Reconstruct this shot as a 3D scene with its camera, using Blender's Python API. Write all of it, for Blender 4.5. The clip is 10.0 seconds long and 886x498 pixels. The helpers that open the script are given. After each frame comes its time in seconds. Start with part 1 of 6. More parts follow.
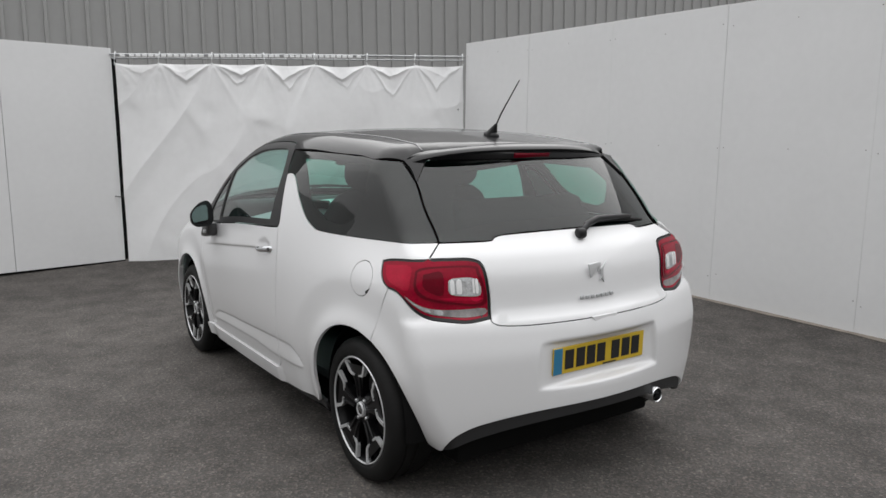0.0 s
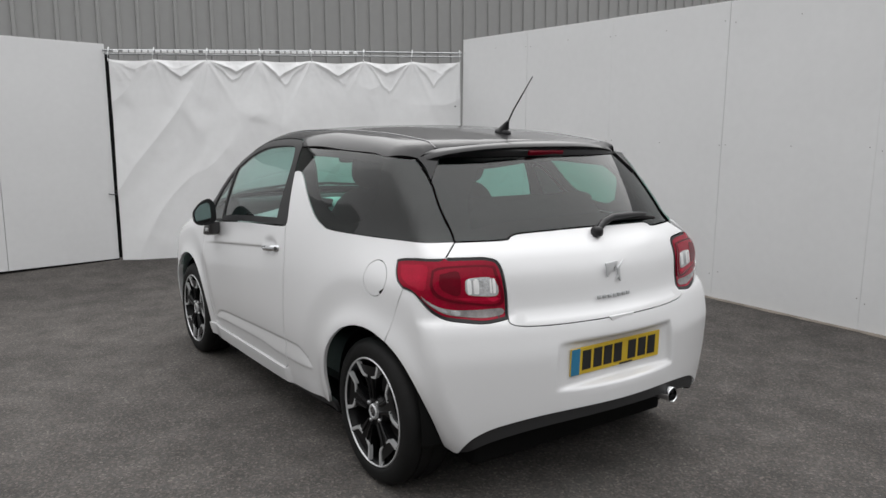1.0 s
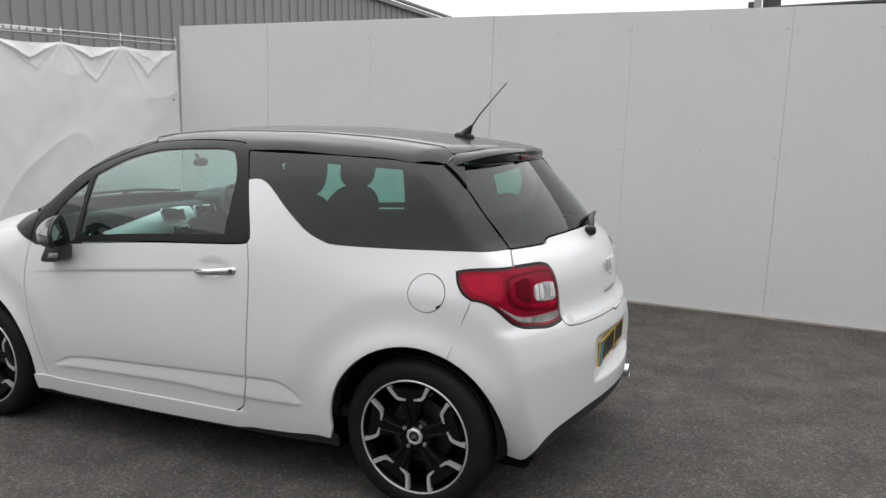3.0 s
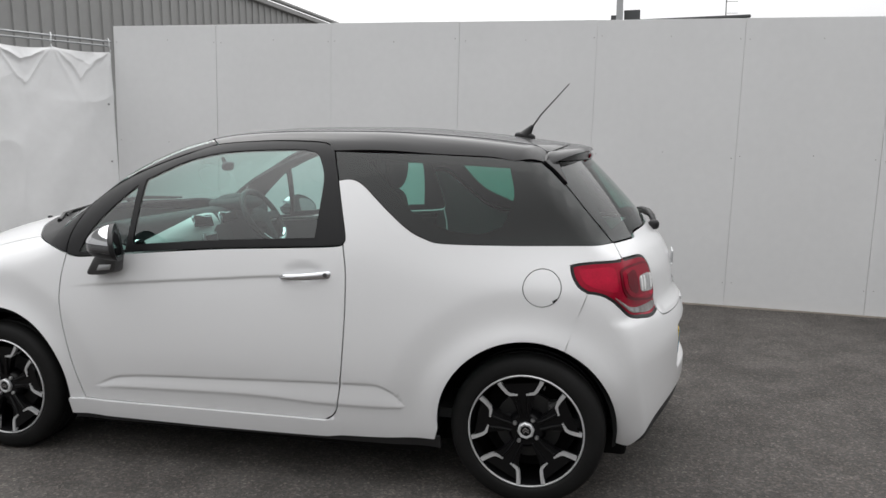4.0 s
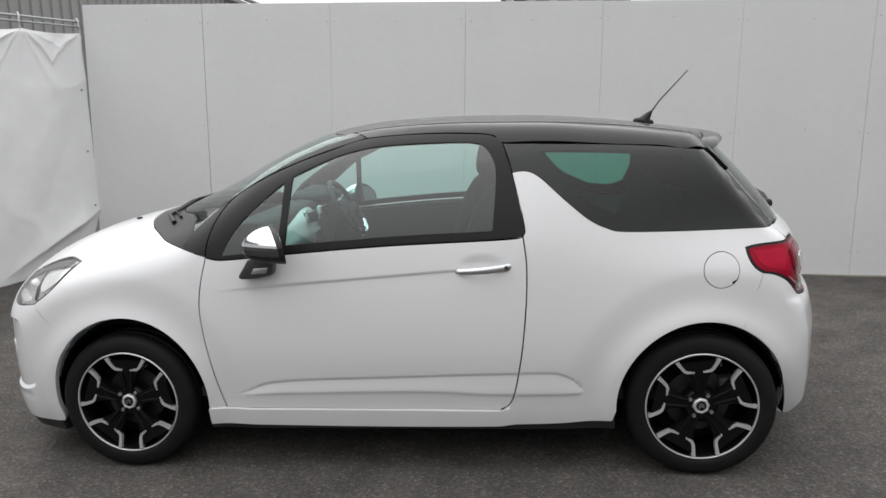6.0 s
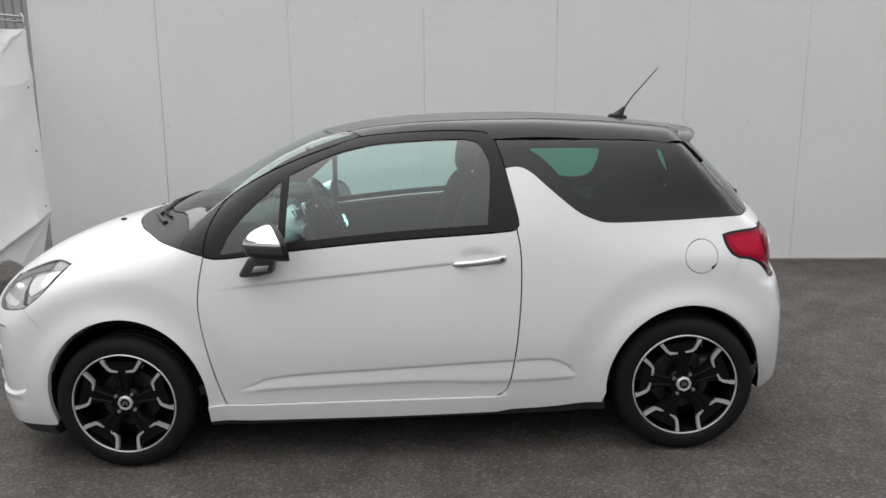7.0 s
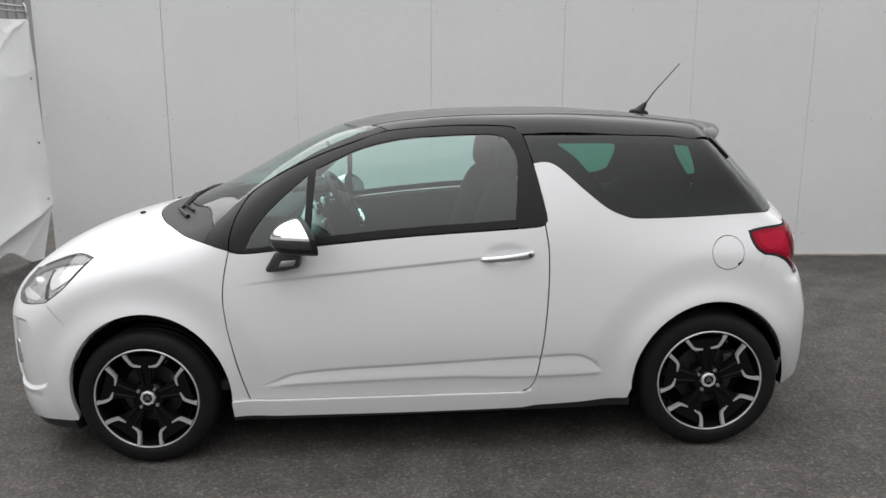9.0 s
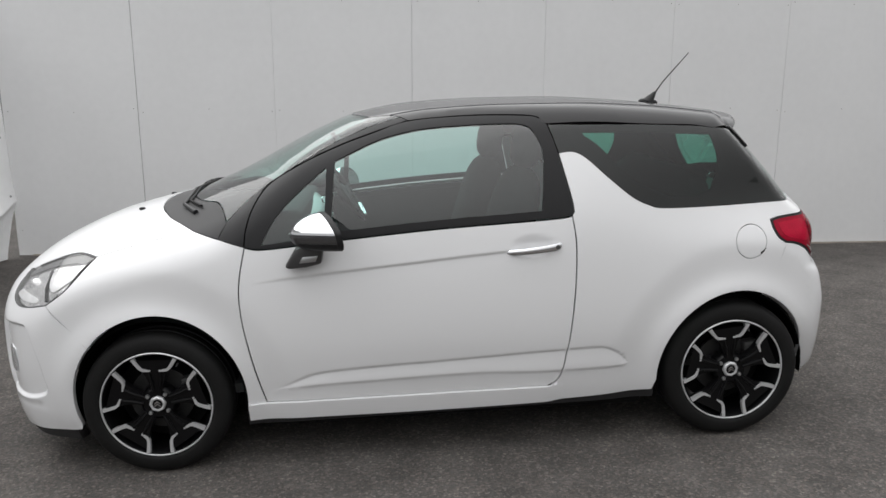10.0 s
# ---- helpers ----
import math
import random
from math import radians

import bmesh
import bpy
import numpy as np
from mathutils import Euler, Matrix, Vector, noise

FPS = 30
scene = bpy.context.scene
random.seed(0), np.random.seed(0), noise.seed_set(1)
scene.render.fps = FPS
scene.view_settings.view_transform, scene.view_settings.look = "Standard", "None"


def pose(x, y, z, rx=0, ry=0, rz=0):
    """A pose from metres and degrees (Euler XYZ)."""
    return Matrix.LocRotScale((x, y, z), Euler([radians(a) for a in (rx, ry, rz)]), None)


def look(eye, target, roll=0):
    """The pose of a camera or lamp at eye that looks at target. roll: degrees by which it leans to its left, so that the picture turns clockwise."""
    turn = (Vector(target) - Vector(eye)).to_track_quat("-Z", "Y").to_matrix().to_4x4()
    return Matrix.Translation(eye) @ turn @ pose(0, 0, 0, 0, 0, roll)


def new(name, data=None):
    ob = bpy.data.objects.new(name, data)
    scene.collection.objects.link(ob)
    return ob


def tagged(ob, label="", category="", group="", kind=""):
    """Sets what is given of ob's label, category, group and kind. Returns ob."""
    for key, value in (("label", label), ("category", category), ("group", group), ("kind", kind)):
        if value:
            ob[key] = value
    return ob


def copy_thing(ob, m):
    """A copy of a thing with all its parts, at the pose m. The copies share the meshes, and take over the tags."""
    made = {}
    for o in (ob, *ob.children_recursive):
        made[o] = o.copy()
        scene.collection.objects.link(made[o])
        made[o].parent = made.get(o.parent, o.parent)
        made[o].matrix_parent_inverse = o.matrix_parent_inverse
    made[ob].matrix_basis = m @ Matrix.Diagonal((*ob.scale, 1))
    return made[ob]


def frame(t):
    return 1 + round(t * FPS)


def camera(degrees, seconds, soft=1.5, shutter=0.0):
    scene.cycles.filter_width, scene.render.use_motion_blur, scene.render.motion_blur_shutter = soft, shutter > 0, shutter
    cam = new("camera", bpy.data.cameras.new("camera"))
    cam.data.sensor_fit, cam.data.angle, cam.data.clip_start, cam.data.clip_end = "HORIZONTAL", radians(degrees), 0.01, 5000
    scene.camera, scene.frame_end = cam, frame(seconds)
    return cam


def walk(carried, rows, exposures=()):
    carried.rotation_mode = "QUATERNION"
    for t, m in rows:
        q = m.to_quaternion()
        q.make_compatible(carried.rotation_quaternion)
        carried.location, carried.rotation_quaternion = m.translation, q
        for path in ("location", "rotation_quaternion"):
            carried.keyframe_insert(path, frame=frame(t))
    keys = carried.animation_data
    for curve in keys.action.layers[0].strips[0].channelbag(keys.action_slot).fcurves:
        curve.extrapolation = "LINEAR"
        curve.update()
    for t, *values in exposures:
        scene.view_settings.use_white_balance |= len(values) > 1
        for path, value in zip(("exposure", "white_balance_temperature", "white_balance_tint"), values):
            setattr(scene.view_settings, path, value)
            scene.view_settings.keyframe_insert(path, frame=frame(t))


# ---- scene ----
cam = camera(62.0, 10.0)
PATH = [
    (0, (5.152, -2.17, 1.41), (3.508, -1.065, 1.133), -0.6),
    (0.5, (5.126, -2.166, 1.407), (3.491, -1.047, 1.133), -0.5),
    (1, (5.051, -2.227, 1.412), (3.425, -1.098, 1.127), -0.6),
    (1.5, (4.826, -2.451, 1.418), (3.376, -1.104, 1.132), -0.6),
    (2, (4.455, -2.68, 1.414), (3.195, -1.152, 1.134), 0.2),
    (2.2, (4.307, -2.807, 1.431), (3.119, -1.224, 1.143), 0.3),
    (3.3, (3.407, -3.372, 1.461), (2.731, -1.512, 1.172), 0.0),
    (3.5, (3.242, -3.462, 1.447), (2.622, -1.58, 1.171), 0.0),
    (4, (2.819, -3.55, 1.427), (2.342, -1.628, 1.143), -0.4),
    (4.5, (2.401, -3.579, 1.425), (1.93, -1.656, 1.143), -1.3),
    (5, (2.065, -3.673, 1.474), (1.715, -1.726, 1.18), -1.0),
    (5.5, (1.867, -3.733, 1.504), (1.675, -1.77, 1.171), -1.0),
    (5.7, (1.79, -3.735, 1.506), (1.594, -1.775, 1.163), -1.3),
    (6.8, (1.494, -3.831, 1.549), (1.441, -1.868, 1.167), -2.4),
    (7, (1.448, -3.86, 1.548), (1.435, -1.897, 1.166), -2.1),
    (7.5, (1.398, -3.891, 1.542), (1.388, -1.927, 1.164), -2.0),
    (8, (1.379, -3.88, 1.564), (1.324, -1.919, 1.174), -1.7),
    (8.5, (1.338, -3.862, 1.554), (1.301, -1.9, 1.168), -1.4),
    (9, (1.289, -3.845, 1.554), (1.304, -1.885, 1.156), -1.7),
    (9.5, (1.197, -3.779, 1.535), (1.253, -1.822, 1.123), -1.3),
    (10, (0.986, -3.749, 1.542), (1.134, -1.799, 1.125), -1.8),
]
walk(cam, [(t, look(eye, target, roll)) for t, eye, target, roll in PATH], exposures=((0.0, 0.0), (3.0, 0.0), (8.0, 0.06), (10.0, 0.06)))

# ---- light ----
world = bpy.data.worlds.new("overcast_sky")
scene.world = world
world.use_nodes = True
wn = world.node_tree.nodes
wn.clear()
w_sky = wn.new("ShaderNodeTexSky")
w_sky.sky_type, w_sky.sun_disc = "NISHITA", False
w_sky.sun_elevation, w_sky.sun_rotation = radians(55), radians(303)
w_sky.air_density, w_sky.dust_density, w_sky.ozone_density = 1.0, 6.0, 1.0
w_grey = wn.new("ShaderNodeHueSaturation")
w_grey.inputs["Saturation"].default_value = 0.06
w_even = wn.new("ShaderNodeMixRGB")
w_even.inputs["Fac"].default_value = 0.75
w_even.inputs["Color2"].default_value = (11.5, 11.5, 11.6, 1)
w_way, w_lean = wn.new("ShaderNodeTexCoord"), wn.new("ShaderNodeVectorMath")
w_rise, w_dome = wn.new("ShaderNodeMath"), wn.new("ShaderNodeVectorMath")
w_lean.operation, w_rise.operation, w_dome.operation = "DOT_PRODUCT", "ADD", "SCALE"
w_lean.inputs[1].default_value = (-0.20, 0.20, 1.13)  # brightest overhead, a little brighter towards the sun's quarter
w_rise.inputs[1].default_value = 0.54
world.node_tree.links.new(w_way.outputs["Generated"], w_lean.inputs[0])
world.node_tree.links.new(w_lean.outputs["Value"], w_rise.inputs[0])
w_back = wn.new("ShaderNodeBackground")
w_back.inputs["Strength"].default_value = 0.124
w_out = wn.new("ShaderNodeOutputWorld")
world.node_tree.links.new(w_sky.outputs[0], w_grey.inputs["Color"])
world.node_tree.links.new(w_grey.outputs[0], w_even.inputs["Color1"])
world.node_tree.links.new(w_even.outputs[0], w_dome.inputs[0])
world.node_tree.links.new(w_rise.outputs[0], w_dome.inputs["Scale"])
world.node_tree.links.new(w_dome.outputs[0], w_back.inputs[0])
world.node_tree.links.new(w_back.outputs[0], w_out.inputs[0])
sun = new("sun", bpy.data.lights.new("sun", "SUN"))
sun.data.energy, sun.data.angle, sun.data.color = 0.55, radians(120), (1.0, 0.98, 0.95)
sun.matrix_world = look((-3, 3.1, 9), (1.0, 0.5, 0))


# ---- materials ----
def material(name, colour, rough=0.5, metal=0.0, coat=0.0, vary=0.0, scale=8.0, bump=0.0, bump_scale=60.0, spec=0.5, coat_rough=0.04):
    """A surface with two scales of variation in tone and a fine relief."""
    m = bpy.data.materials.new(name)
    m.use_nodes = True
    nt = m.node_tree
    b = nt.nodes["Principled BSDF"]
    b.inputs["Base Color"].default_value = (*colour, 1)
    b.inputs["Roughness"].default_value, b.inputs["Metallic"].default_value = rough, metal
    b.inputs["Coat Weight"].default_value, b.inputs["Coat Roughness"].default_value = coat, coat_rough
    b.inputs["Specular IOR Level"].default_value = spec
    co = nt.nodes.new("ShaderNodeTexCoord")
    if vary:
        n1, n2 = nt.nodes.new("ShaderNodeTexNoise"), nt.nodes.new("ShaderNodeTexNoise")
        n1.inputs["Scale"].default_value, n2.inputs["Scale"].default_value = scale, scale * 11
        n1.inputs["Detail"].default_value, n2.inputs["Detail"].default_value = 6, 4
        mix = nt.nodes.new("ShaderNodeMixRGB")
        mix.inputs["Fac"].default_value = 0.4
        ramp = nt.nodes.new("ShaderNodeMapRange")
        ramp.inputs["From Min"].default_value, ramp.inputs["From Max"].default_value = 0.3, 0.7
        ramp.inputs["To Min"].default_value, ramp.inputs["To Max"].default_value = 1 - vary, 1 + vary
        mul = nt.nodes.new("ShaderNodeVectorMath")
        mul.operation = "MULTIPLY"
        mul.inputs[0].default_value = colour
        for n in (n1, n2):
            nt.links.new(co.outputs["Object"], n.inputs["Vector"])
        nt.links.new(n1.outputs["Fac"], mix.inputs["Color1"])
        nt.links.new(n2.outputs["Fac"], mix.inputs["Color2"])
        nt.links.new(mix.outputs[0], ramp.inputs["Value"])
        nt.links.new(ramp.outputs[0], mul.inputs[1])
        nt.links.new(mul.outputs[0], b.inputs["Base Color"])
    if bump:
        n3 = nt.nodes.new("ShaderNodeTexNoise")
        n3.inputs["Scale"].default_value, n3.inputs["Detail"].default_value = bump_scale, 8
        bp = nt.nodes.new("ShaderNodeBump")
        bp.inputs["Strength"].default_value, bp.inputs["Distance"].default_value = bump, 0.01
        nt.links.new(co.outputs["Object"], n3.inputs["Vector"])
        nt.links.new(n3.outputs["Fac"], bp.inputs["Height"])
        nt.links.new(bp.outputs[0], b.inputs["Normal"])
    return m


def glazing(name, tint, rough=0.0, gloss=0.05):
    """A thin tinted pane: it lets tinted light through and mirrors at its surface."""
    m = bpy.data.materials.new(name)
    m.use_nodes = True
    nt = m.node_tree
    nt.nodes.clear()
    out, mix = nt.nodes.new("ShaderNodeOutputMaterial"), nt.nodes.new("ShaderNodeMixShader")
    tr, gl, lw = nt.nodes.new("ShaderNodeBsdfTransparent"), nt.nodes.new("ShaderNodeBsdfGlossy"), nt.nodes.new("ShaderNodeLayerWeight")
    lw.inputs["Blend"].default_value = 0.5
    steep, fr = nt.nodes.new("ShaderNodeMath"), nt.nodes.new("ShaderNodeMath")
    steep.operation, fr.operation = "POWER", "MULTIPLY_ADD"
    steep.inputs[1].default_value = 4.5
    fr.inputs[1].default_value, fr.inputs[2].default_value = 1 - gloss, gloss
    nt.links.new(lw.outputs["Facing"], steep.inputs[0])
    nt.links.new(steep.outputs[0], fr.inputs[0])
    tr.inputs[0].default_value = (*tint, 1)
    gl.inputs[0].default_value, gl.inputs["Roughness"].default_value = (0.9, 0.9, 0.9, 1), rough
    nt.links.new(fr.outputs[0], mix.inputs[0])
    nt.links.new(tr.outputs[0], mix.inputs[1])
    nt.links.new(gl.outputs[0], mix.inputs[2])
    nt.links.new(mix.outputs[0], out.inputs[0])
    return m


def asphalt():
    """Worn asphalt: damp and dusty patches, bound stones of mixed tones, fine grit."""
    m = material("asphalt", (0.06, 0.06, 0.061), rough=0.85, spec=0.14)
    nt = m.node_tree
    b = nt.nodes["Principled BSDF"]
    co = nt.nodes.new("ShaderNodeTexCoord")
    big, mid, grit = (nt.nodes.new("ShaderNodeTexNoise") for _ in range(3))
    for n, s, d in ((big, 0.55, 6), (mid, 4.5, 8), (grit, 260.0, 3)):
        n.inputs["Scale"].default_value, n.inputs["Detail"].default_value = s, d
        nt.links.new(co.outputs["Object"], n.inputs["Vector"])
    stone = nt.nodes.new("ShaderNodeTexVoronoi")
    stone.inputs["Scale"].default_value = 105.0
    nt.links.new(co.outputs["Object"], stone.inputs["Vector"])
    ramp = nt.nodes.new("ShaderNodeValToRGB")
    ramp.color_ramp.elements[0].position, ramp.color_ramp.elements[1].position = 0.34, 0.68
    ramp.color_ramp.elements[0].color, ramp.color_ramp.elements[1].color = (0.056, 0.0535, 0.052, 1), (0.110, 0.1045, 0.101, 1)
    blend = nt.nodes.new("ShaderNodeMixRGB")
    blend.inputs[0].default_value = 0.5
    nt.links.new(big.outputs["Fac"], blend.inputs[1])
    nt.links.new(mid.outputs["Fac"], blend.inputs[2])
    nt.links.new(blend.outputs[0], ramp.inputs[0])
    pick = nt.nodes.new("ShaderNodeSeparateColor")
    nt.links.new(stone.outputs["Color"], pick.inputs[0])
    speck = nt.nodes.new("ShaderNodeValToRGB")
    e = speck.color_ramp.elements
    e[0].position, e[0].color = 0.0, (0.70, 0.70, 0.70, 1)
    e[1].position, e[1].color = 1.0, (1.8, 1.74, 1.66, 1)
    for at, c in ((0.45, (0.88, 0.88, 0.88, 1)), (0.80, (1.12, 1.09, 1.06, 1)), (0.94, (1.4, 1.35, 1.30, 1))):
        e.new(at).color = c
    nt.links.new(pick.outputs[0], speck.inputs[0])
    hue = nt.nodes.new("ShaderNodeMixRGB")
    hue.inputs[1].default_value, hue.inputs[2].default_value = (1.05, 1.0, 0.97, 1), (0.98, 1.0, 1.0, 1)
    nt.links.new(pick.outputs[1], hue.inputs[0])
    fine = nt.nodes.new("ShaderNodeMapRange")
    fine.inputs["From Min"].default_value, fine.inputs["From Max"].default_value = 0.3, 0.7
    fine.inputs["To Min"].default_value, fine.inputs["To Max"].default_value = 0.8, 1.2
    nt.links.new(grit.outputs["Fac"], fine.inputs["Value"])
    last = ramp.outputs[0]
    for other in (speck.outputs[0], hue.outputs[0], fine.outputs[0]):
        mul = nt.nodes.new("ShaderNodeVectorMath")
        mul.operation = "MULTIPLY"
        nt.links.new(last, mul.inputs[0])
        nt.links.new(other, mul.inputs[1])
        last = mul.outputs[0]
    nt.links.new(last, b.inputs["Base Color"])
    add = nt.nodes.new("ShaderNodeMath")
    nt.links.new(stone.outputs["Distance"], add.inputs[0])
    nt.links.new(grit.outputs["Fac"], add.inputs[1])
    bp = nt.nodes.new("ShaderNodeBump")
    bp.inputs["Strength"].default_value, bp.inputs["Distance"].default_value = 0.5, 0.004
    nt.links.new(add.outputs[0], bp.inputs["Height"])
    nt.links.new(bp.outputs[0], b.inputs["Normal"])
    return m


M_ASPHALT = asphalt()
M_BOARD = material("painted_board", (0.715, 0.72, 0.725), rough=0.5, vary=0.035, scale=1.3, bump=0.03, bump_scale=25)
M_EDGE = material("board_edge", (0.36, 0.36, 0.36), rough=0.8, vary=0.3)
M_SCREW = material("screw_rust", (0.26, 0.25, 0.24), rough=0.6, vary=0.3)
M_TARP = material("pvc_sheet", (0.87, 0.875, 0.88), rough=0.42, vary=0.03, scale=1.5, bump=0.05, bump_scale=9)
M_STEEL = material("galvanised_steel", (0.38, 0.39, 0.40), rough=0.45, metal=0.7, vary=0.15, scale=12)
M_CLAD = material("metal_cladding", (0.32, 0.322, 0.318), rough=0.5, vary=0.05, scale=0.5)
M_DARK = material("dark_gap", (0.008, 0.008, 0.008), rough=0.9, spec=0.08)
M_WHITE = material("white_car_paint", (0.785, 0.79, 0.80), rough=0.32, coat=0.8, coat_rough=0.11)
M_BLACK = material("black_car_paint", (0.012, 0.012, 0.013), rough=0.3, coat=0.62, spec=0.05)
M_MOULD = material("polished_moulding", (0.16, 0.16, 0.165), rough=0.22, metal=0.9)
M_TRIM = material("satin_black_trim", (0.014, 0.014, 0.015), rough=0.42, spec=0.30)
M_PLASTIC = material("grained_black_plastic", (0.022, 0.022, 0.023), rough=0.62, bump=0.1, bump_scale=300)
M_RUBBER = material("tyre_rubber", (0.009, 0.009, 0.009), rough=0.62, vary=0.25, scale=9, spec=0.2)
M_RIM_BLACK = material("gloss_black_alloy", (0.004, 0.004, 0.0045), rough=0.3, spec=0.22)
M_RIM_CUT = material("machined_alloy", (0.66, 0.67, 0.68), rough=0.35, metal=0.55)
M_CHROME = material("chrome", (0.82, 0.83, 0.85), rough=0.06, metal=1.0)
M_SATIN = material("satin_silver", (0.55, 0.56, 0.57), rough=0.28, metal=0.9)
M_ARM = material("dark_grey_plastic", (0.055, 0.054, 0.055), rough=0.3, spec=0.5)
M_MIRROR = material("mirror_glass", (0.26, 0.26, 0.265), rough=0.01, metal=1.0)
M_RED = material("red_lamp_lens", (0.40, 0.003, 0.028), rough=0.08, spec=0.2, vary=0.25, scale=14)
M_RED_DEEP = material("dark_red_lamp_lens", (0.13, 0.0005, 0.009), rough=0.08, spec=0.2, vary=0.2, scale=14)
M_RED_MID = material("crimson_lamp_lens", (0.27, 0.001, 0.018), rough=0.08, spec=0.2, vary=0.25, scale=10)
M_RED_LIGHT = material("pale_red_lamp_lens", (0.54, 0.008, 0.045), rough=0.15, spec=0.15, vary=0.12, scale=14)
# near-white colour puts the mirrored sky into the headlamp's upper reflector
M_FACET = material("faceted_lamp_lens", (0.90, 0.905, 0.91), rough=0.25, metal=0.15, coat=0.6, vary=0.12, scale=45)
M_CLEAR = material("clear_lamp_lens", (0.55, 0.56, 0.57), rough=0.2, metal=0.4, coat=0.6, vary=0.35, scale=30, bump=0.6, bump_scale=55)
M_SMOKE = material("smoked_lamp_lens", (0.25, 0.235, 0.235), rough=0.2, spec=0.4, vary=0.4, scale=40)
M_PLATE = material("yellow_plate", (0.62, 0.43, 0.03), rough=0.4)
M_BLUE = material("blue_plate_band", (0.03, 0.20, 0.36), rough=0.4)
M_INK = material("black_plate_ink", (0.012, 0.012, 0.012), rough=0.5)
M_CABIN = material("dark_cabin_plastic", (0.034, 0.035, 0.036), rough=0.7, spec=0.25, vary=0.1, scale=12)
M_CLOTH = material("dark_seat_cloth", (0.018, 0.018, 0.019), rough=0.95, spec=0.15, vary=0.2, scale=40)
M_DASH = material("pale_dash_panel", (0.70, 0.73, 0.73), rough=0.3, coat=0.4)
M_HEADLINE = material("grey_roof_lining", (0.07, 0.07, 0.07), rough=0.9)
M_GLASS = glazing("green_tinted_glass", (0.72, 0.93, 0.89), gloss=0.112)
M_GLASS_DARK = glazing("privacy_glass", (0.27, 0.58, 0.49), gloss=0.058)
M_SCREEN = glazing("windscreen_glass", (0.66, 0.86, 0.81), gloss=0.06)
M_BOWL = material("lamp_reflector", (0.80, 0.80, 0.80), rough=0.16, metal=0.75, vary=0.3, scale=14, bump=0.9, bump_scale=13)
M_BROW = material("grey_lamp_trim", (0.16, 0.16, 0.16), rough=0.35, metal=0.5)
M_FRIT = material("black_glass_border", (0.004, 0.004, 0.004), rough=1.0, spec=0.0)
M_HOOK = material("bright_zinc_hook", (0.62, 0.63, 0.64), rough=0.4, metal=0.4)
M_LENS = glazing("headlamp_cover", (0.90, 0.90, 0.90), gloss=0.035)
M_DISC = material("brake_disc", (0.05, 0.05, 0.05), rough=0.45, metal=0.6)
M_CALIPER = material("dark_steel", (0.05, 0.05, 0.05), rough=0.6)


# ---- mesh helpers ----
def part(name, bm, mat, parent=None, label="", smooth=False):
    me = bpy.data.meshes.new(name)
    bm.to_mesh(me)
    bm.free()
    for p in me.polygons:
        p.use_smooth = smooth
    if smooth:
        me.set_sharp_from_angle(angle=radians(38))
    me.materials.append(mat)
    ob = new(name, me)
    if parent:
        ob.parent = parent
    if label:
        ob["label"] = label
    return ob


def box(sx, sy, sz, m=None, bevel=0.0, segs=2):
    bm = bmesh.new()
    bmesh.ops.create_cube(bm, size=1, matrix=Matrix.Diagonal((sx, sy, sz, 1)))
    if bevel:
        bmesh.ops.bevel(bm, geom=bm.edges[:], offset=bevel, segments=segs, affect="EDGES", profile=0.5)
    if m is not None:
        bm.transform(m)
    return bm


def join(*bms):
    out = bms[0]
    for b in bms[1:]:
        me = bpy.data.meshes.new("joined")
        b.to_mesh(me)
        b.free()
        out.from_mesh(me)
        bpy.data.meshes.remove(me)
    return out


def lathe(profile, steps=64, axis="Y"):
    """A ring or disc turned round an axis: profile of (radius, along)."""
    bm = bmesh.new()
    rings = []
    for k in range(steps):
        a = 2 * math.pi * k / steps
        rings.append([bm.verts.new((r * math.cos(a), h, r * math.sin(a))) for r, h in profile])
    for k in range(steps):
        a, b = rings[k], rings[(k + 1) % steps]
        for i in range(len(profile) - 1):
            bm.faces.new((a[i], b[i], b[i + 1], a[i + 1]))
    bmesh.ops.remove_doubles(bm, verts=bm.verts[:], dist=1e-5)
    bmesh.ops.recalc_face_normals(bm, faces=bm.faces[:])
    return bm


def rod(points, radius, sides=10):
    """A round bar along a line of points; radius may be one for each point."""
    pts = [Vector(p) for p in points]
    rad = radius if isinstance(radius, (list, tuple)) else [radius] * len(pts)
    bm = bmesh.new()
    rings = []
    for i, p in enumerate(pts):
        d = (pts[min(i + 1, len(pts) - 1)] - pts[max(i - 1, 0)]).normalized()
        q = d.to_track_quat("Z", "Y")
        rings.append([bm.verts.new(p + q @ Vector((rad[i] * math.cos(2 * math.pi * k / sides), rad[i] * math.sin(2 * math.pi * k / sides), 0))) for k in range(sides)])
    for a, b in zip(rings, rings[1:]):
        for k in range(sides):
            bm.faces.new((a[k], a[(k + 1) % sides], b[(k + 1) % sides], b[k]))
    bm.faces.new(rings[0][::-1])
    bm.faces.new(rings[-1])
    return bm


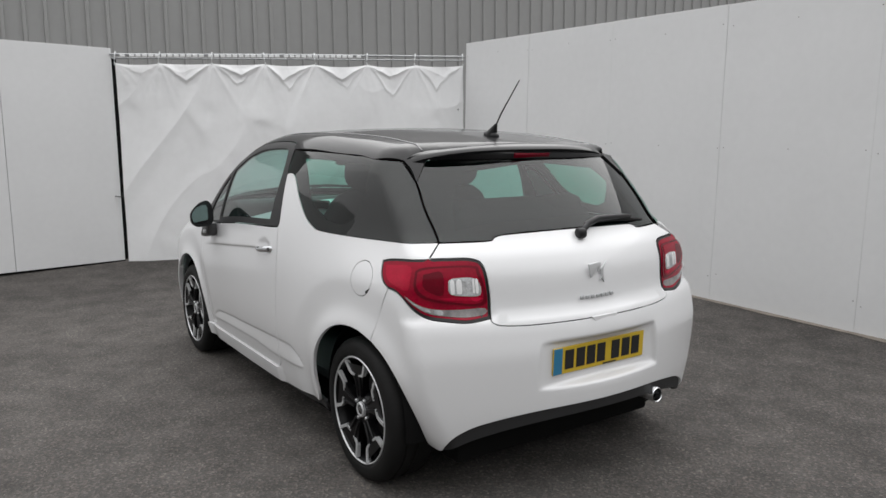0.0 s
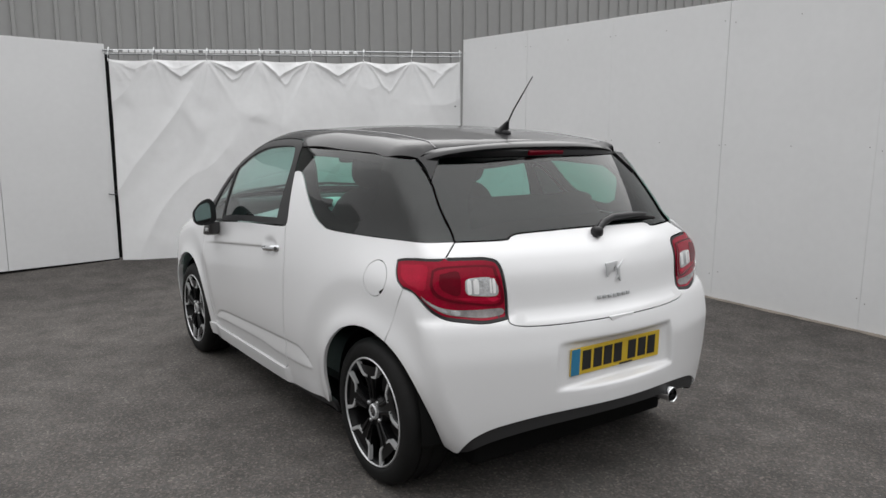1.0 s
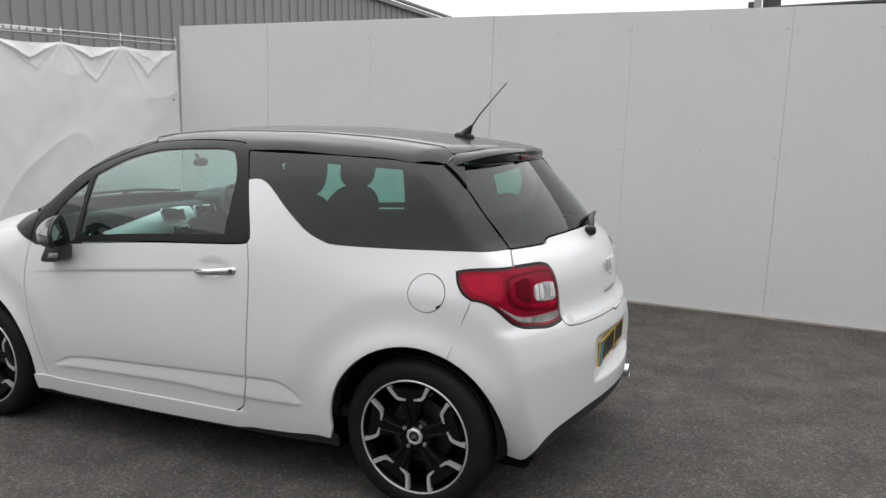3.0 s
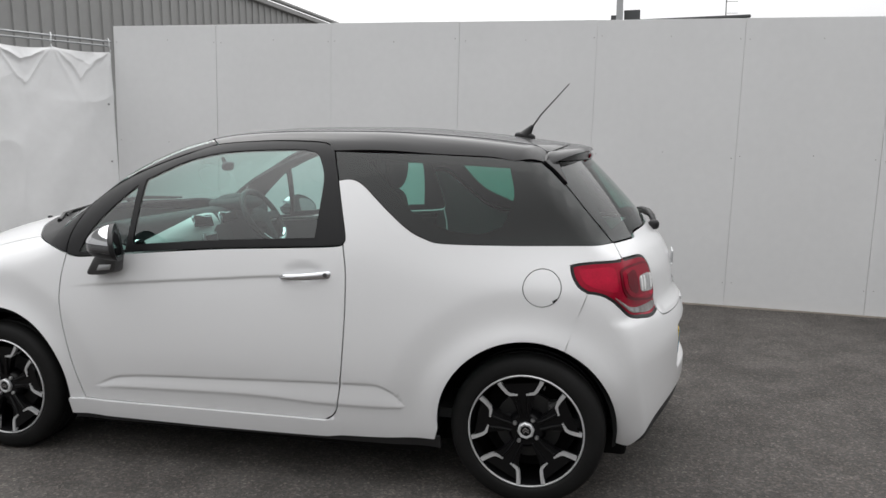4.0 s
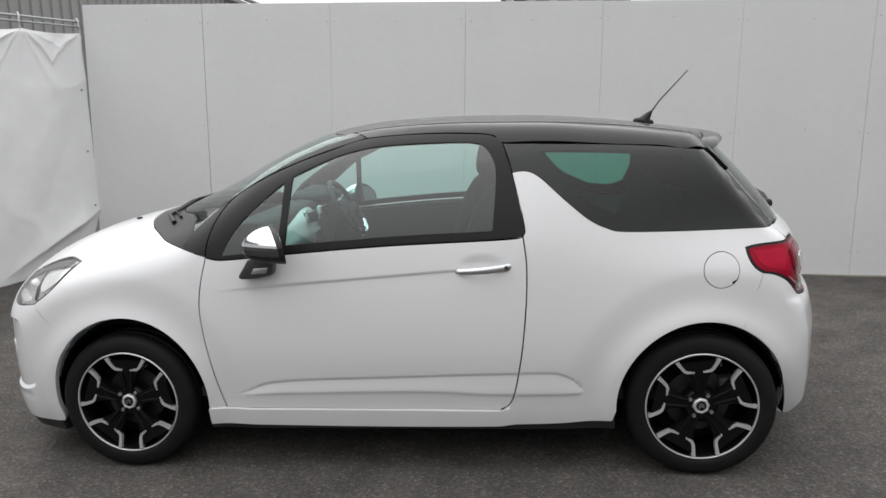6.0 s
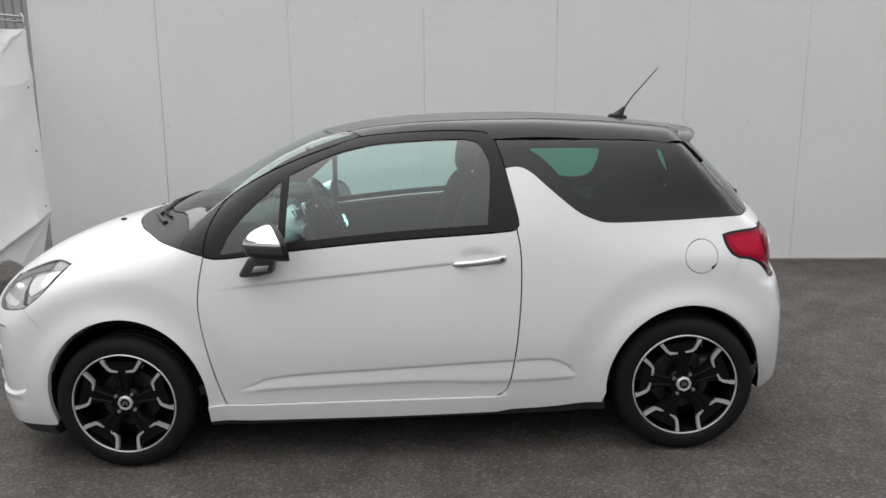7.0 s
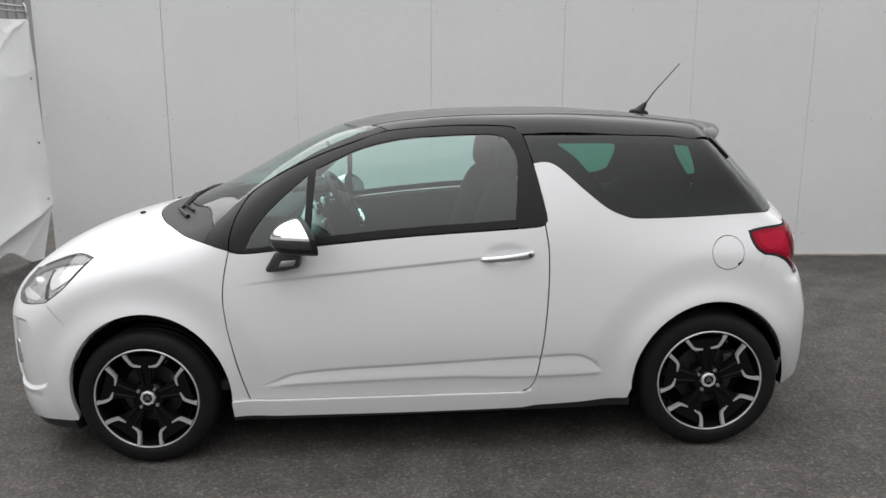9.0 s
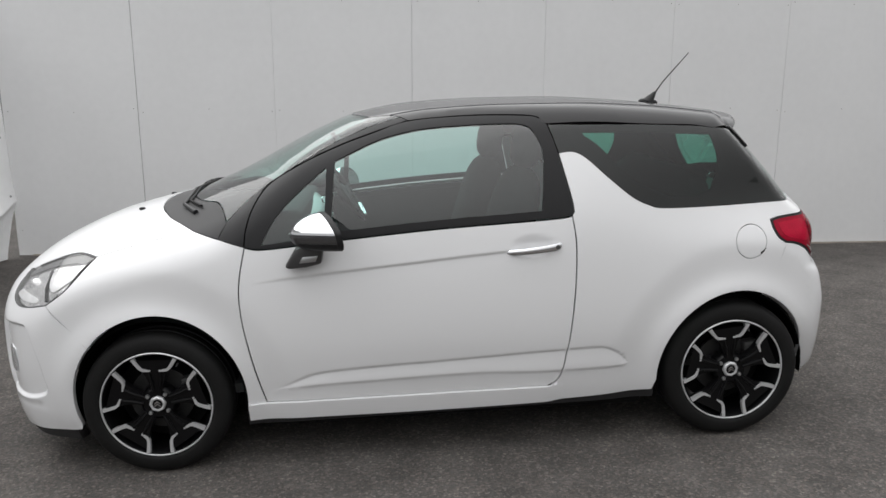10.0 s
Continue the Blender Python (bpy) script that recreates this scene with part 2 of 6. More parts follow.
def slab(outline, depth, m=None, bevel=0.0):
    """A flat shape of (x, z) points, given a thickness along y."""
    bm = bmesh.new()
    front = [bm.verts.new((x, -depth / 2, z)) for x, z in outline]
    back = [bm.verts.new((x, depth / 2, z)) for x, z in outline]
    bm.faces.new(front)
    bm.faces.new(back[::-1])
    n = len(outline)
    for i in range(n):
        bm.faces.new((front[i], back[i], back[(i + 1) % n], front[(i + 1) % n]))
    bmesh.ops.recalc_face_normals(bm, faces=bm.faces[:])
    if bevel:
        bmesh.ops.bevel(bm, geom=[e for e in bm.edges if e.calc_face_angle(0) > 0.6], offset=bevel, segments=2, affect="EDGES", profile=0.5)
    if m is not None:
        bm.transform(m)
    return bm


def blob(sx, sy, sz, m=None, power=2.6, u=28, v=18):
    """A rounded cushion form, between a ball and a box."""
    bm = bmesh.new()
    bmesh.ops.create_uvsphere(bm, u_segments=u, v_segments=v, radius=1)
    for q in bm.verts:
        k = (abs(q.co.x) ** power + abs(q.co.y) ** power + abs(q.co.z) ** power) ** (1 / power)
        q.co = Vector((q.co.x / k * sx / 2, q.co.y / k * sy / 2, q.co.z / k * sz / 2))
    if m is not None:
        bm.transform(m)
    return bm


# ---- the car's body surface: x runs from the front axle to the tail, y to the far side, z up ----
def curve(xs, ys):
    """A smooth curve through a few stations, with no overshoot."""
    xs, ys = np.array(xs, float), np.array(ys, float)
    h, d = np.diff(xs), np.diff(ys) / np.diff(xs)
    m = np.zeros(len(xs))
    m[0], m[-1] = d[0], d[-1]
    for i in range(1, len(xs) - 1):
        if d[i - 1] * d[i] > 0:
            w1, w2 = 2 * h[i] + h[i - 1], h[i] + 2 * h[i - 1]
            m[i] = (w1 + w2) / (w1 / d[i - 1] + w2 / d[i])

    def at(x):
        x = np.asarray(x, float)
        i = np.clip(np.searchsorted(xs, x) - 1, 0, len(xs) - 2)
        t = (np.clip(x, xs[0], xs[-1]) - xs[i]) / h[i]
        return ((1 + 2 * t) * (1 - t) ** 2 * ys[i] + t * (1 - t) ** 2 * h[i] * m[i]
                + t * t * (3 - 2 * t) * ys[i + 1] + t * t * (t - 1) * h[i] * m[i + 1])
    return at


STATIONS = [-0.85, -0.45, 0.0, 0.45, 1.2, 1.75, 2.25, 2.55, 2.8, 3.2]
LEVELS = [0.15, 0.30, 0.55, 0.85, 1.05, 1.28, 1.46]
WIDTHS = [  # half the body's width, a row for each level
    [0.62, 0.74, 0.775, 0.775, 0.785, 0.79, 0.788, 0.757, 0.615, 0.58],
    [0.66, 0.78, 0.82, 0.812, 0.822, 0.832, 0.832, 0.804, 0.705, 0.68],
    [0.67, 0.80, 0.846, 0.842, 0.862, 0.872, 0.865, 0.832, 0.787, 0.785],
    [0.64, 0.772, 0.815, 0.825, 0.855, 0.867, 0.842, 0.812, 0.765, 0.755],
    [0.56, 0.693, 0.751, 0.785, 0.828, 0.840, 0.792, 0.740, 0.688, 0.57],
    [0.50, 0.60, 0.66, 0.70, 0.752, 0.770, 0.730, 0.680, 0.628, 0.48],
    [0.40, 0.50, 0.56, 0.60, 0.655, 0.685, 0.646, 0.592, 0.535, 0.40],
]
SIDE = [curve(STATIONS, row) for row in WIDTHS]
TOP = curve([-1.3, -1.05, -0.82, -0.64, -0.47, -0.3, -0.14, 0.02, 0.25, 0.4, 0.55, 0.7, 0.85, 1.14, 1.45, 1.77, 2.1, 2.4, 2.62, 3.2],
            [0.46, 0.635, 0.822, 0.912, 0.975, 1.025, 1.064, 1.100, 1.184, 1.254, 1.330, 1.400, 1.454, 1.498, 1.509, 1.505, 1.482, 1.446, 1.412, 1.31])
CROWN = curve([-0.9, -0.2, 0.3, 0.8, 1.3, 3.0], [0.045, 0.048, 0.05, 0.030, 0.030, 0.035])
TAIL = curve([0.1, 0.25, 0.40, 0.58, 0.68, 0.735, 0.77, 0.90, 0.98, 1.04, 1.10, 1.25, 1.42, 1.5],
             [3.05, 3.083, 3.100, 3.105, 3.090, 3.072, 3.042, 3.025, 2.990, 2.935, 2.888, 2.755, 2.588, 2.508])
NOSE = curve([0.1, 0.25, 0.45, 0.6, 0.75, 0.9, 1.1], [-0.725, -0.775, -0.798, -0.792, -0.755, -0.63, -0.32])


def smax(a, b, k):
    h = np.maximum(k - np.abs(a - b), 0) / k
    return np.maximum(a, b) + h * h * k / 4


def half_width(x, z):
    rows = np.stack([c(x) for c in SIDE])
    z = np.clip(z, LEVELS[0], LEVELS[-1])
    i = np.clip(np.searchsorted(LEVELS, z) - 1, 0, len(LEVELS) - 2)
    lv = np.array(LEVELS)
    n = len(lv)

    def slope(j):
        a, b = np.clip(j - 1, 0, n - 1), np.clip(j + 1, 0, n - 1)
        return (np.take_along_axis(rows, b[None], 0)[0] - np.take_along_axis(rows, a[None], 0)[0]) / (lv[b] - lv[a])
    h = lv[i + 1] - lv[i]
    t = (z - lv[i]) / h
    y0, y1 = np.take_along_axis(rows, i[None], 0)[0], np.take_along_axis(rows, (i + 1)[None], 0)[0]
    y = ((1 + 2 * t) * (1 - t) ** 2 * y0 + t * (1 - t) ** 2 * h * slope(i)
         + t * t * (3 - 2 * t) * y1 + t * t * (t - 1) * h * slope(i + 1))
    for wx in (0.0, 2.464):  # soft flare round each wheel arch
        r = np.hypot(x - wx, z - 0.31)
        d = 0.565 - r
        y = y + 0.027 * np.exp(-((r - 0.355) / 0.07) ** 2) - 0.135 * np.clip(0.5 * (d + np.sqrt(d * d + 0.0003)), 0, 0.2)
    return y


def body(x, y, z):
    """Below nought inside the car's skin, above it outside."""
    w = np.clip((z - 0.96) / 0.13, 0, 1)
    w = w * w * (3 - 2 * w)
    t = np.clip((x - 1.4) / 1.4, 0, 1)
    mid = 0.02 * t * t * (3 - 2 * t) * (1 - 0.45 * w)  # the tail stands a little towards the far side
    a = np.abs(y - mid)
    side = a - half_width(x, z) - mid
    lag = (0.21 - 0.12 * np.exp(-((x - 0.62) / 0.26) ** 2)) * (a / 0.7) ** 2.4 * np.clip((1.5 - x) / 0.9, 0, 1)
    top = (z - TOP(x - lag) + CROWN(x) * (a / 0.6) ** 2.4) * 0.85
    tail = (x - TAIL(z) - 0.022 * y + (1 - w) * 0.205 * (a / 0.78) ** 1.9 + w * 0.255 * (a / 0.78) ** 2.05) * 0.9
    nose = (NOSE(z) + 0.25 * (a / 0.74) ** 2.8 - x) * 0.85
    f = smax(side, top, 0.08)
    f = smax(f, tail, 0.045 - 0.017 * w)
    return smax(f, nose, 0.14)


def gradient(p):
    e = 1e-3
    g = np.stack([body(*(p + e * d).T) - body(*(p - e * d).T) for d in np.eye(3)], 1)
    return g / np.maximum(np.linalg.norm(g, axis=1), 1e-9)[:, None]


def onto(p, axis, sign):
    """Slides points along one axis, from outside inwards, onto the skin; sign: the side from which they come."""
    p = np.array(p, float)
    far = {0: 3.4 if sign > 0 else -1.0, 1: 1.0 * sign, 2: 1.7}[axis]
    mid = {0: 1.2, 1: 0.0, 2: 0.4}[axis]
    lo, hi = np.full(len(p), float(mid)), np.full(len(p), float(far))
    for _ in range(40):
        c = (lo + hi) / 2
        p[:, axis] = c
        out = body(*p.T) > 0
        hi, lo = np.where(out, c, hi), np.where(out, lo, c)
    p[:, axis] = (lo + hi) / 2
    return p


# ---- cutting panels out of the skin ----
def dense(points, step=0.018):
    """A smooth line through a few points, in short steps."""
    p = np.array(points, float)
    if len(p) == 2:
        n = max(2, int(np.linalg.norm(p[1] - p[0]) / step) + 1)
        return p[0] + np.linspace(0, 1, n)[:, None] * (p[1] - p[0])
    q = np.vstack([2 * p[0] - p[1], p, 2 * p[-1] - p[-2]])
    out = []
    for i in range(len(p) - 1):
        a, b, c, d = q[i:i + 4]
        n = max(2, int(np.linalg.norm(c - b) / step) + 1)
        t = np.linspace(0, 1, n, endpoint=False)[:, None]
        out.append(0.5 * (2 * b + (c - a) * t + (2 * a - 5 * b + 4 * c - d) * t ** 2 + (3 * b - a - 3 * c + d) * t ** 3))
    return np.vstack(out + [p[-1:]])


def outline(*runs):
    """A closed outline of smooth runs that meet at corners."""
    pts = np.vstack([dense(r) for r in runs])
    keep = [pts[0]]
    for p in pts[1:]:
        if np.linalg.norm(p - keep[-1]) > 0.004:
            keep.append(p)
    if np.linalg.norm(keep[-1] - keep[0]) < 0.004:
        keep.pop()
    return np.array(keep)


def arc(cx, cz, r, a0, a1, n=14):
    return [(cx + r * math.cos(radians(a)), cz + r * math.sin(radians(a))) for a in np.linspace(a0, a1, n)]


def area(p):
    q = np.roll(p, -1, 0)
    return 0.5 * np.sum(p[:, 0] * q[:, 1] - q[:, 0] * p[:, 1])


def inset(p, d):
    e1, e2 = p - np.roll(p, 1, 0), np.roll(p, -1, 0) - p
    n1, n2 = (np.stack([-e[:, 1], e[:, 0]], 1) / np.linalg.norm(e, axis=1)[:, None] for e in (e1, e2))
    n = n1 + n2
    k = np.maximum((n * n).sum(1) / 2, 0.5)
    return p + d * n / k[:, None]


def inside(q, p):
    x, y = q[:, 0][:, None], q[:, 1][:, None]
    a, b = p[None], np.roll(p, -1, 0)[None]
    cross = ((a[..., 1] > y) != (b[..., 1] > y)) & (x < (b[..., 0] - a[..., 0]) * (y - a[..., 1]) / (b[..., 1] - a[..., 1] + 1e-12) + a[..., 0])
    return cross.sum(1) % 2 == 1


AXIS_X, TAIL_R, NOSE_X = 2.2, 0.8, 0.35


def tail_uv(points):
    """Places on the tail as the angle round an upright axis in the boot, times a radius, and height."""
    return [(TAIL_R * math.atan2(y, x - AXIS_X), z) for x, y, z in points]


def to_nose(uv):
    """The same for the nose, round an axis under the bonnet."""
    uv = np.asarray(uv, float)
    a = uv[:, 0] / TAIL_R
    way = np.stack([-np.cos(a), np.sin(a), 0 * a], 1)
    base = np.stack([0 * a + NOSE_X, 0 * a, uv[:, 1]], 1)
    lo, hi = np.zeros(len(uv)), np.full(len(uv), 1.5)
    for _ in range(40):
        c = (lo + hi) / 2
        out = body(*(base + c[:, None] * way).T) > 0
        hi, lo = np.where(out, c, hi), np.where(out, lo, c)
    return base + ((lo + hi) / 2)[:, None] * way


def to_skin(uv, mode, side):
    if mode == "nose":
        return to_nose(uv)
    uv = np.asarray(uv, float)
    if mode == "side":
        return onto(np.stack([uv[:, 0], 0 * uv[:, 0], uv[:, 1]], 1), 1, side)
    if mode == "top":
        return onto(np.stack([uv[:, 0], uv[:, 1], 0 * uv[:, 0]], 1), 2, 1)
    a = uv[:, 0] / TAIL_R
    way = np.stack([np.cos(a), np.sin(a), 0 * a], 1)
    base = np.stack([0 * a + AXIS_X, 0 * a, uv[:, 1]], 1)
    lo, hi = np.zeros(len(uv)), np.full(len(uv), 1.3)
    for _ in range(40):
        c = (lo + hi) / 2
        out = body(*(base + c[:, None] * way).T) > 0
        hi, lo = np.where(out, c, hi), np.where(out, lo, c)
    return base + ((lo + hi) / 2)[:, None] * way


def skin(name, edge, mode, mat, parent, side=-1, gap=0.0022, lift=0.0, thick=0.014, holes=(), res=0.03, label="", round_edge=0.0025, relief=None, mirror=False, extra=None):
    """One panel of the car's skin within an outline, with rounded edges and turned-in rims."""
    from mathutils.geometry import delaunay_2d_cdt
    edge = np.asarray(edge, float)
    if area(edge) < 0:
        edge = edge[::-1]
    hs = [np.asarray(h, float) for h in holes]
    hs = [h if area(h) > 0 else h[::-1] for h in hs]
    loops = [inset(edge, gap), inset(edge, gap + 0.005)]
    for h in hs:
        loops += [inset(h, -gap), inset(h, -gap - 0.005)]
    lo, hi = edge.min(0), edge.max(0)
    gx, gy = np.meshgrid(np.arange(lo[0], hi[0], res), np.arange(lo[1], hi[1], res))
    grid = np.stack([gx.ravel() + (np.round((gy.ravel() - lo[1]) / res) % 2) * res / 2, gy.ravel()], 1)
    if extra is not None:
        far = np.array([np.min(np.hypot(*(extra - g).T)) for g in grid]) > 0.45 * res
        grid = np.vstack([grid[far], extra])
    ok = inside(grid, loops[1])
    for h in hs:
        ok &= ~inside(grid, h)
    grid = grid[ok]
    border = np.vstack(loops)
    if len(grid):
        near = np.array([np.min(np.hypot(*(border - g).T)) for g in grid])
        grid = grid[near > (0.5 * res if extra is None else 0.004)]
    pts, cons, spans = [], [], []
    for l in loops:
        s = len(pts)
        pts += [Vector(p) for p in l]
        cons += [(s + i, s + (i + 1) % len(l)) for i in range(len(l))]
        spans.append((s, len(l)))
    n_loop = len(pts)
    pts += [Vector(p) for p in grid]
    v2, _, faces, v_from, _, _ = delaunay_2d_cdt(pts, cons, [], 0, 1e-7)
    uv = np.array([(v[0], v[1]) for v in v2])
    tri = np.array([f for f in faces if len(f) == 3])
    mid = uv[tri].mean(1)
    ok = inside(mid, loops[0])
    for h in range(len(hs)):
        ok &= ~inside(mid, loops[2 + 2 * h])
    tri = tri[ok]
    where = {}
    for i, o in enumerate(v_from):
        for k in o:
            where[k] = i
    rim_loops = [[where[s + i] for i in range(c)] for s, c in spans[::2]]
    made = []
    for flipped in ((False, True) if mirror else (False,)):
        if not flipped:
            p = to_skin(uv, mode, side)
        elif mode == "side":
            p = to_skin(uv, mode, -side)
        else:  # the far twin lies on the far side's own surface
            p = to_skin(uv * ((1, -1) if mode == "top" else (-1, 1)), mode, side)
        n = gradient(p)
        drop = np.full(len(uv), lift)
        if relief is not None:
            drop = drop + relief(p)
        for ids in rim_loops:
            drop[ids] -= round_edge
        q = p + n * drop[:, None]
        turn = (np.cross(q[tri[:, 1]] - q[tri[:, 0]], q[tri[:, 2]] - q[tri[:, 0]]) * n[tri[:, 0]]).sum(1) < 0
        polys = np.where(turn[:, None], tri[:, ::-1], tri).tolist()
        verts = q.tolist()
        if relief is not None:  # the relief's own slope goes into the shading
            e, base = 2e-3, n
            t1 = np.cross(base, np.where(np.abs(base[:, 2:3]) < 0.9, [[0, 0, 1.0]], [[1.0, 0, 0]]))
            t1 /= np.linalg.norm(t1, axis=1)[:, None]
            t2 = np.cross(base, t1)
            g1, g2 = ((relief(p + e * t) - relief(p - e * t)) / (2 * e) for t in (t1, t2))
            n = base - g1[:, None] * t1 - g2[:, None] * t2
            n /= np.linalg.norm(n, axis=1)[:, None]
        normals = n.tolist()
        if thick:
            for ids in rim_loops:
                s, c = len(verts), len(ids)
                verts += q[ids].tolist() + (q[ids] - n[ids] * thick).tolist()
                normals += [(0, 0, 0)] * (2 * c)
                rim = [[s + i, s + (i + 1) % c, s + c + (i + 1) % c, s + c + i] for i in range(c)]
                polys += [f[::-1] for f in rim] if flipped else rim
        me = bpy.data.meshes.new(name)
        me.from_pydata(verts, [], polys)
        me.update()
        me.polygons.foreach_set("use_smooth", [True] * len(me.polygons))
        me.normals_split_custom_set_from_vertices(normals)
        me.materials.append(mat)
        ob = new(name, me)
        ob.parent = parent
        if label:
            ob["label"] = label
        made.append(ob)
    return made if mirror else made[0]


# ---- ground ----
def ground_z(x, y):
    """Level under the car; it climbs a little towards the boards and the curtain."""
    fall = float(np.interp(y, [-0.45, 0.2, 1.2, 2.2], [0.64, 0.73, 0.87, 1.0]))
    w = max(min((y - 0.9) / 2.2, 1), fall * min((-0.9 - x) / 3.6, 1), 0)
    w = w * w * (3 - 2 * w)
    return w * (0.10 - 0.032 * max(min(x, 7.0), -4.5))


def build_ground():
    xs = [-400, -150, -60, -25] + [-14 + 0.35 * i for i in range(80)] + [16, 25, 60, 150, 400]
    ys = [-400, -150, -60, -25] + [-12 + 0.35 * i for i in range(60)] + [12, 25, 60, 150, 400]
    verts = [(x, y, ground_z(x, y)) for y in ys for x in xs]
    n = len(xs)
    faces = [(j * n + i, j * n + i + 1, (j + 1) * n + i + 1, (j + 1) * n + i) for j in range(len(ys) - 1) for i in range(n - 1)]
    me = bpy.data.meshes.new("ground")
    me.from_pydata(verts, [], faces)
    me.polygons.foreach_set("use_smooth", [True] * len(faces))
    me.materials.append(M_ASPHALT)
    tagged(new("ground", me), "worn dark grey asphalt yard surface", "ground", kind="structure")


build_ground()

# ---- boarded wall behind the car ----
SEAMS = [-2.43, -1.255, -0.03, 1.228, 2.465, 3.685, 4.81, 6.03, 7.25, 8.47]
JOINTS = [0.0006, 0.0018, 0.0006, 0.0008, 0.0006, 0.0008, 0.0013, 0.0010, 0.0010, 0.0010]
wall_north = part("wall_north", box(10.9, 0.05, 2.40, pose(3.01, 0.045, 1.18)), M_EDGE)
wall_north.matrix_world = pose(0, 3.245, 0.10, 0, 1.85, 0)
tagged(wall_north, "tall boarded wall of pale grey painted panels", "wall", kind="structure")


def build_boards():
    screw = bmesh.new()
    bmesh.ops.create_cone(screw, cap_ends=True, segments=10, radius1=0.0045, radius2=0.0035, depth=0.004, matrix=pose(0, -0.002, 0, 90))
    sm = bpy.data.meshes.new("screw")
    screw.to_mesh(sm)
    screw.free()
    sm.materials.append(M_SCREW)
    rng = random.Random(4)
    for i, (a, b) in enumerate(zip(SEAMS, SEAMS[1:])):
        g0, g1 = JOINTS[i], JOINTS[i + 1]
        h = 2.478 + rng.uniform(-0.004, 0.004)
        board = part("panel", box(b - a - g0 - g1, 0.018, h, pose((a + g0 + b - g1) / 2, 0.009 + rng.uniform(-0.0015, 0.0015), h / 2 - 0.01, rng.uniform(-0.08, 0.08), 0, rng.uniform(-0.06, 0.06)), bevel=0.002), M_BOARD, wall_north)
        for z in (2.31, 1.32, 0.22):
            for x in (a + 0.045, a + 0.62, b - 0.03):
                if x == a + 0.62 and z < 1:
                    continue
                s = new("screw", sm)
                s.parent = board
                s.location = (x + rng.uniform(-0.012, 0.012), -0.001, z + rng.uniform(-0.02, 0.02))


build_boards()


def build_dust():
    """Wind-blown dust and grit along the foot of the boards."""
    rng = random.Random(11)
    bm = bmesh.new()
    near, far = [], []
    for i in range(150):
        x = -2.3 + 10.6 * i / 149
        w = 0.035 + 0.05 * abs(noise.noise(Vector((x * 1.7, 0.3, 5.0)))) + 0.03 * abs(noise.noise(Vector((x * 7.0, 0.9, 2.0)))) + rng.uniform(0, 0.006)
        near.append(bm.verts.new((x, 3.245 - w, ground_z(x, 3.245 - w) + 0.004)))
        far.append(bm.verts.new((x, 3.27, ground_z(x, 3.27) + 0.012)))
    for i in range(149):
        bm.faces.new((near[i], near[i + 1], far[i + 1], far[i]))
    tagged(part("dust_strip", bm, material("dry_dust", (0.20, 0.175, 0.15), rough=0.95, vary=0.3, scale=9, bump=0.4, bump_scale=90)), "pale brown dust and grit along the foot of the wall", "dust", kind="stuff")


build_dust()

# ---- plain walls added out of sight round the yard, to block low skylight ----
tagged(part("wall_south", box(40.0, 0.1, 2.8, pose(2.0, -9.5, 1.3)), M_CLAD), "unseen plain grey wall added to cut low skylight", "wall", kind="structure")
tagged(part("wall_east", box(0.1, 12.5, 3.6, pose(10.5, -3.1, 1.7)), M_CLAD), "unseen plain grey wall added to cut low skylight", "wall", kind="structure")

# ---- pale wall leaf beside the curtain ----
wall_west = part("wall_west", box(6.0, 0.05, 2.36, pose(3.0, -0.05, 1.2)), M_EDGE)
wall_west.matrix_world = pose(-3.947, -0.505, 0.13, 0, 0, -79.5)
tagged(wall_west, "pale grey boarded wall leaf beside the curtain", "wall", kind="structure")
for a, b in ((0.0, 1.135), (1.14, 2.36), (2.364, 3.58), (3.584, 4.8), (4.804, 6.0)):
    part("panel", box(b - a, 0.02, 2.40, pose((a + b) / 2, -0.012, 1.2), bevel=0.002), M_BOARD, wall_west)
part("latch", rod([(0.07, 0.01, 0.75), (0.02, 0.03, 0.74), (-0.05, 0.035, 0.755), (-0.06, 0.03, 0.775), (0.0, 0.03, 0.78)], 0.006), M_CALIPER, wall_west, "bent wire hook latch")
# a near-black board gives the open gap beside the curtain its shade
part("gap_post", box(0.10, 0.04, 2.30, pose(-0.03, -0.10, 1.16)), M_DARK, wall_west, "dark board standing in for the gap's shade")
# the shaded gap at the leaf's foot is put in as a black strip
part("bottom_strip", box(6.0, 0.012, 0.018, pose(3.0, 0.003, 0.0)), M_DARK, wall_west, "dark strip standing in for the shaded gap under the boards")

# ---- curtain of white sheeting on a rail ----
CUR_A, CUR_B = Vector((-2.42, 3.21, 0)), Vector((-3.95, -0.55, 0))
CUR_L = (CUR_B - CUR_A).length
CUR_D = (CUR_B - CUR_A).normalized()
CUR_N = Vector((-CUR_D.y, CUR_D.x, 0))  # towards the car
HOOKS = [-0.02, 0.57, 1.15, 1.77, 2.35, 2.93, 3.50, 3.97]


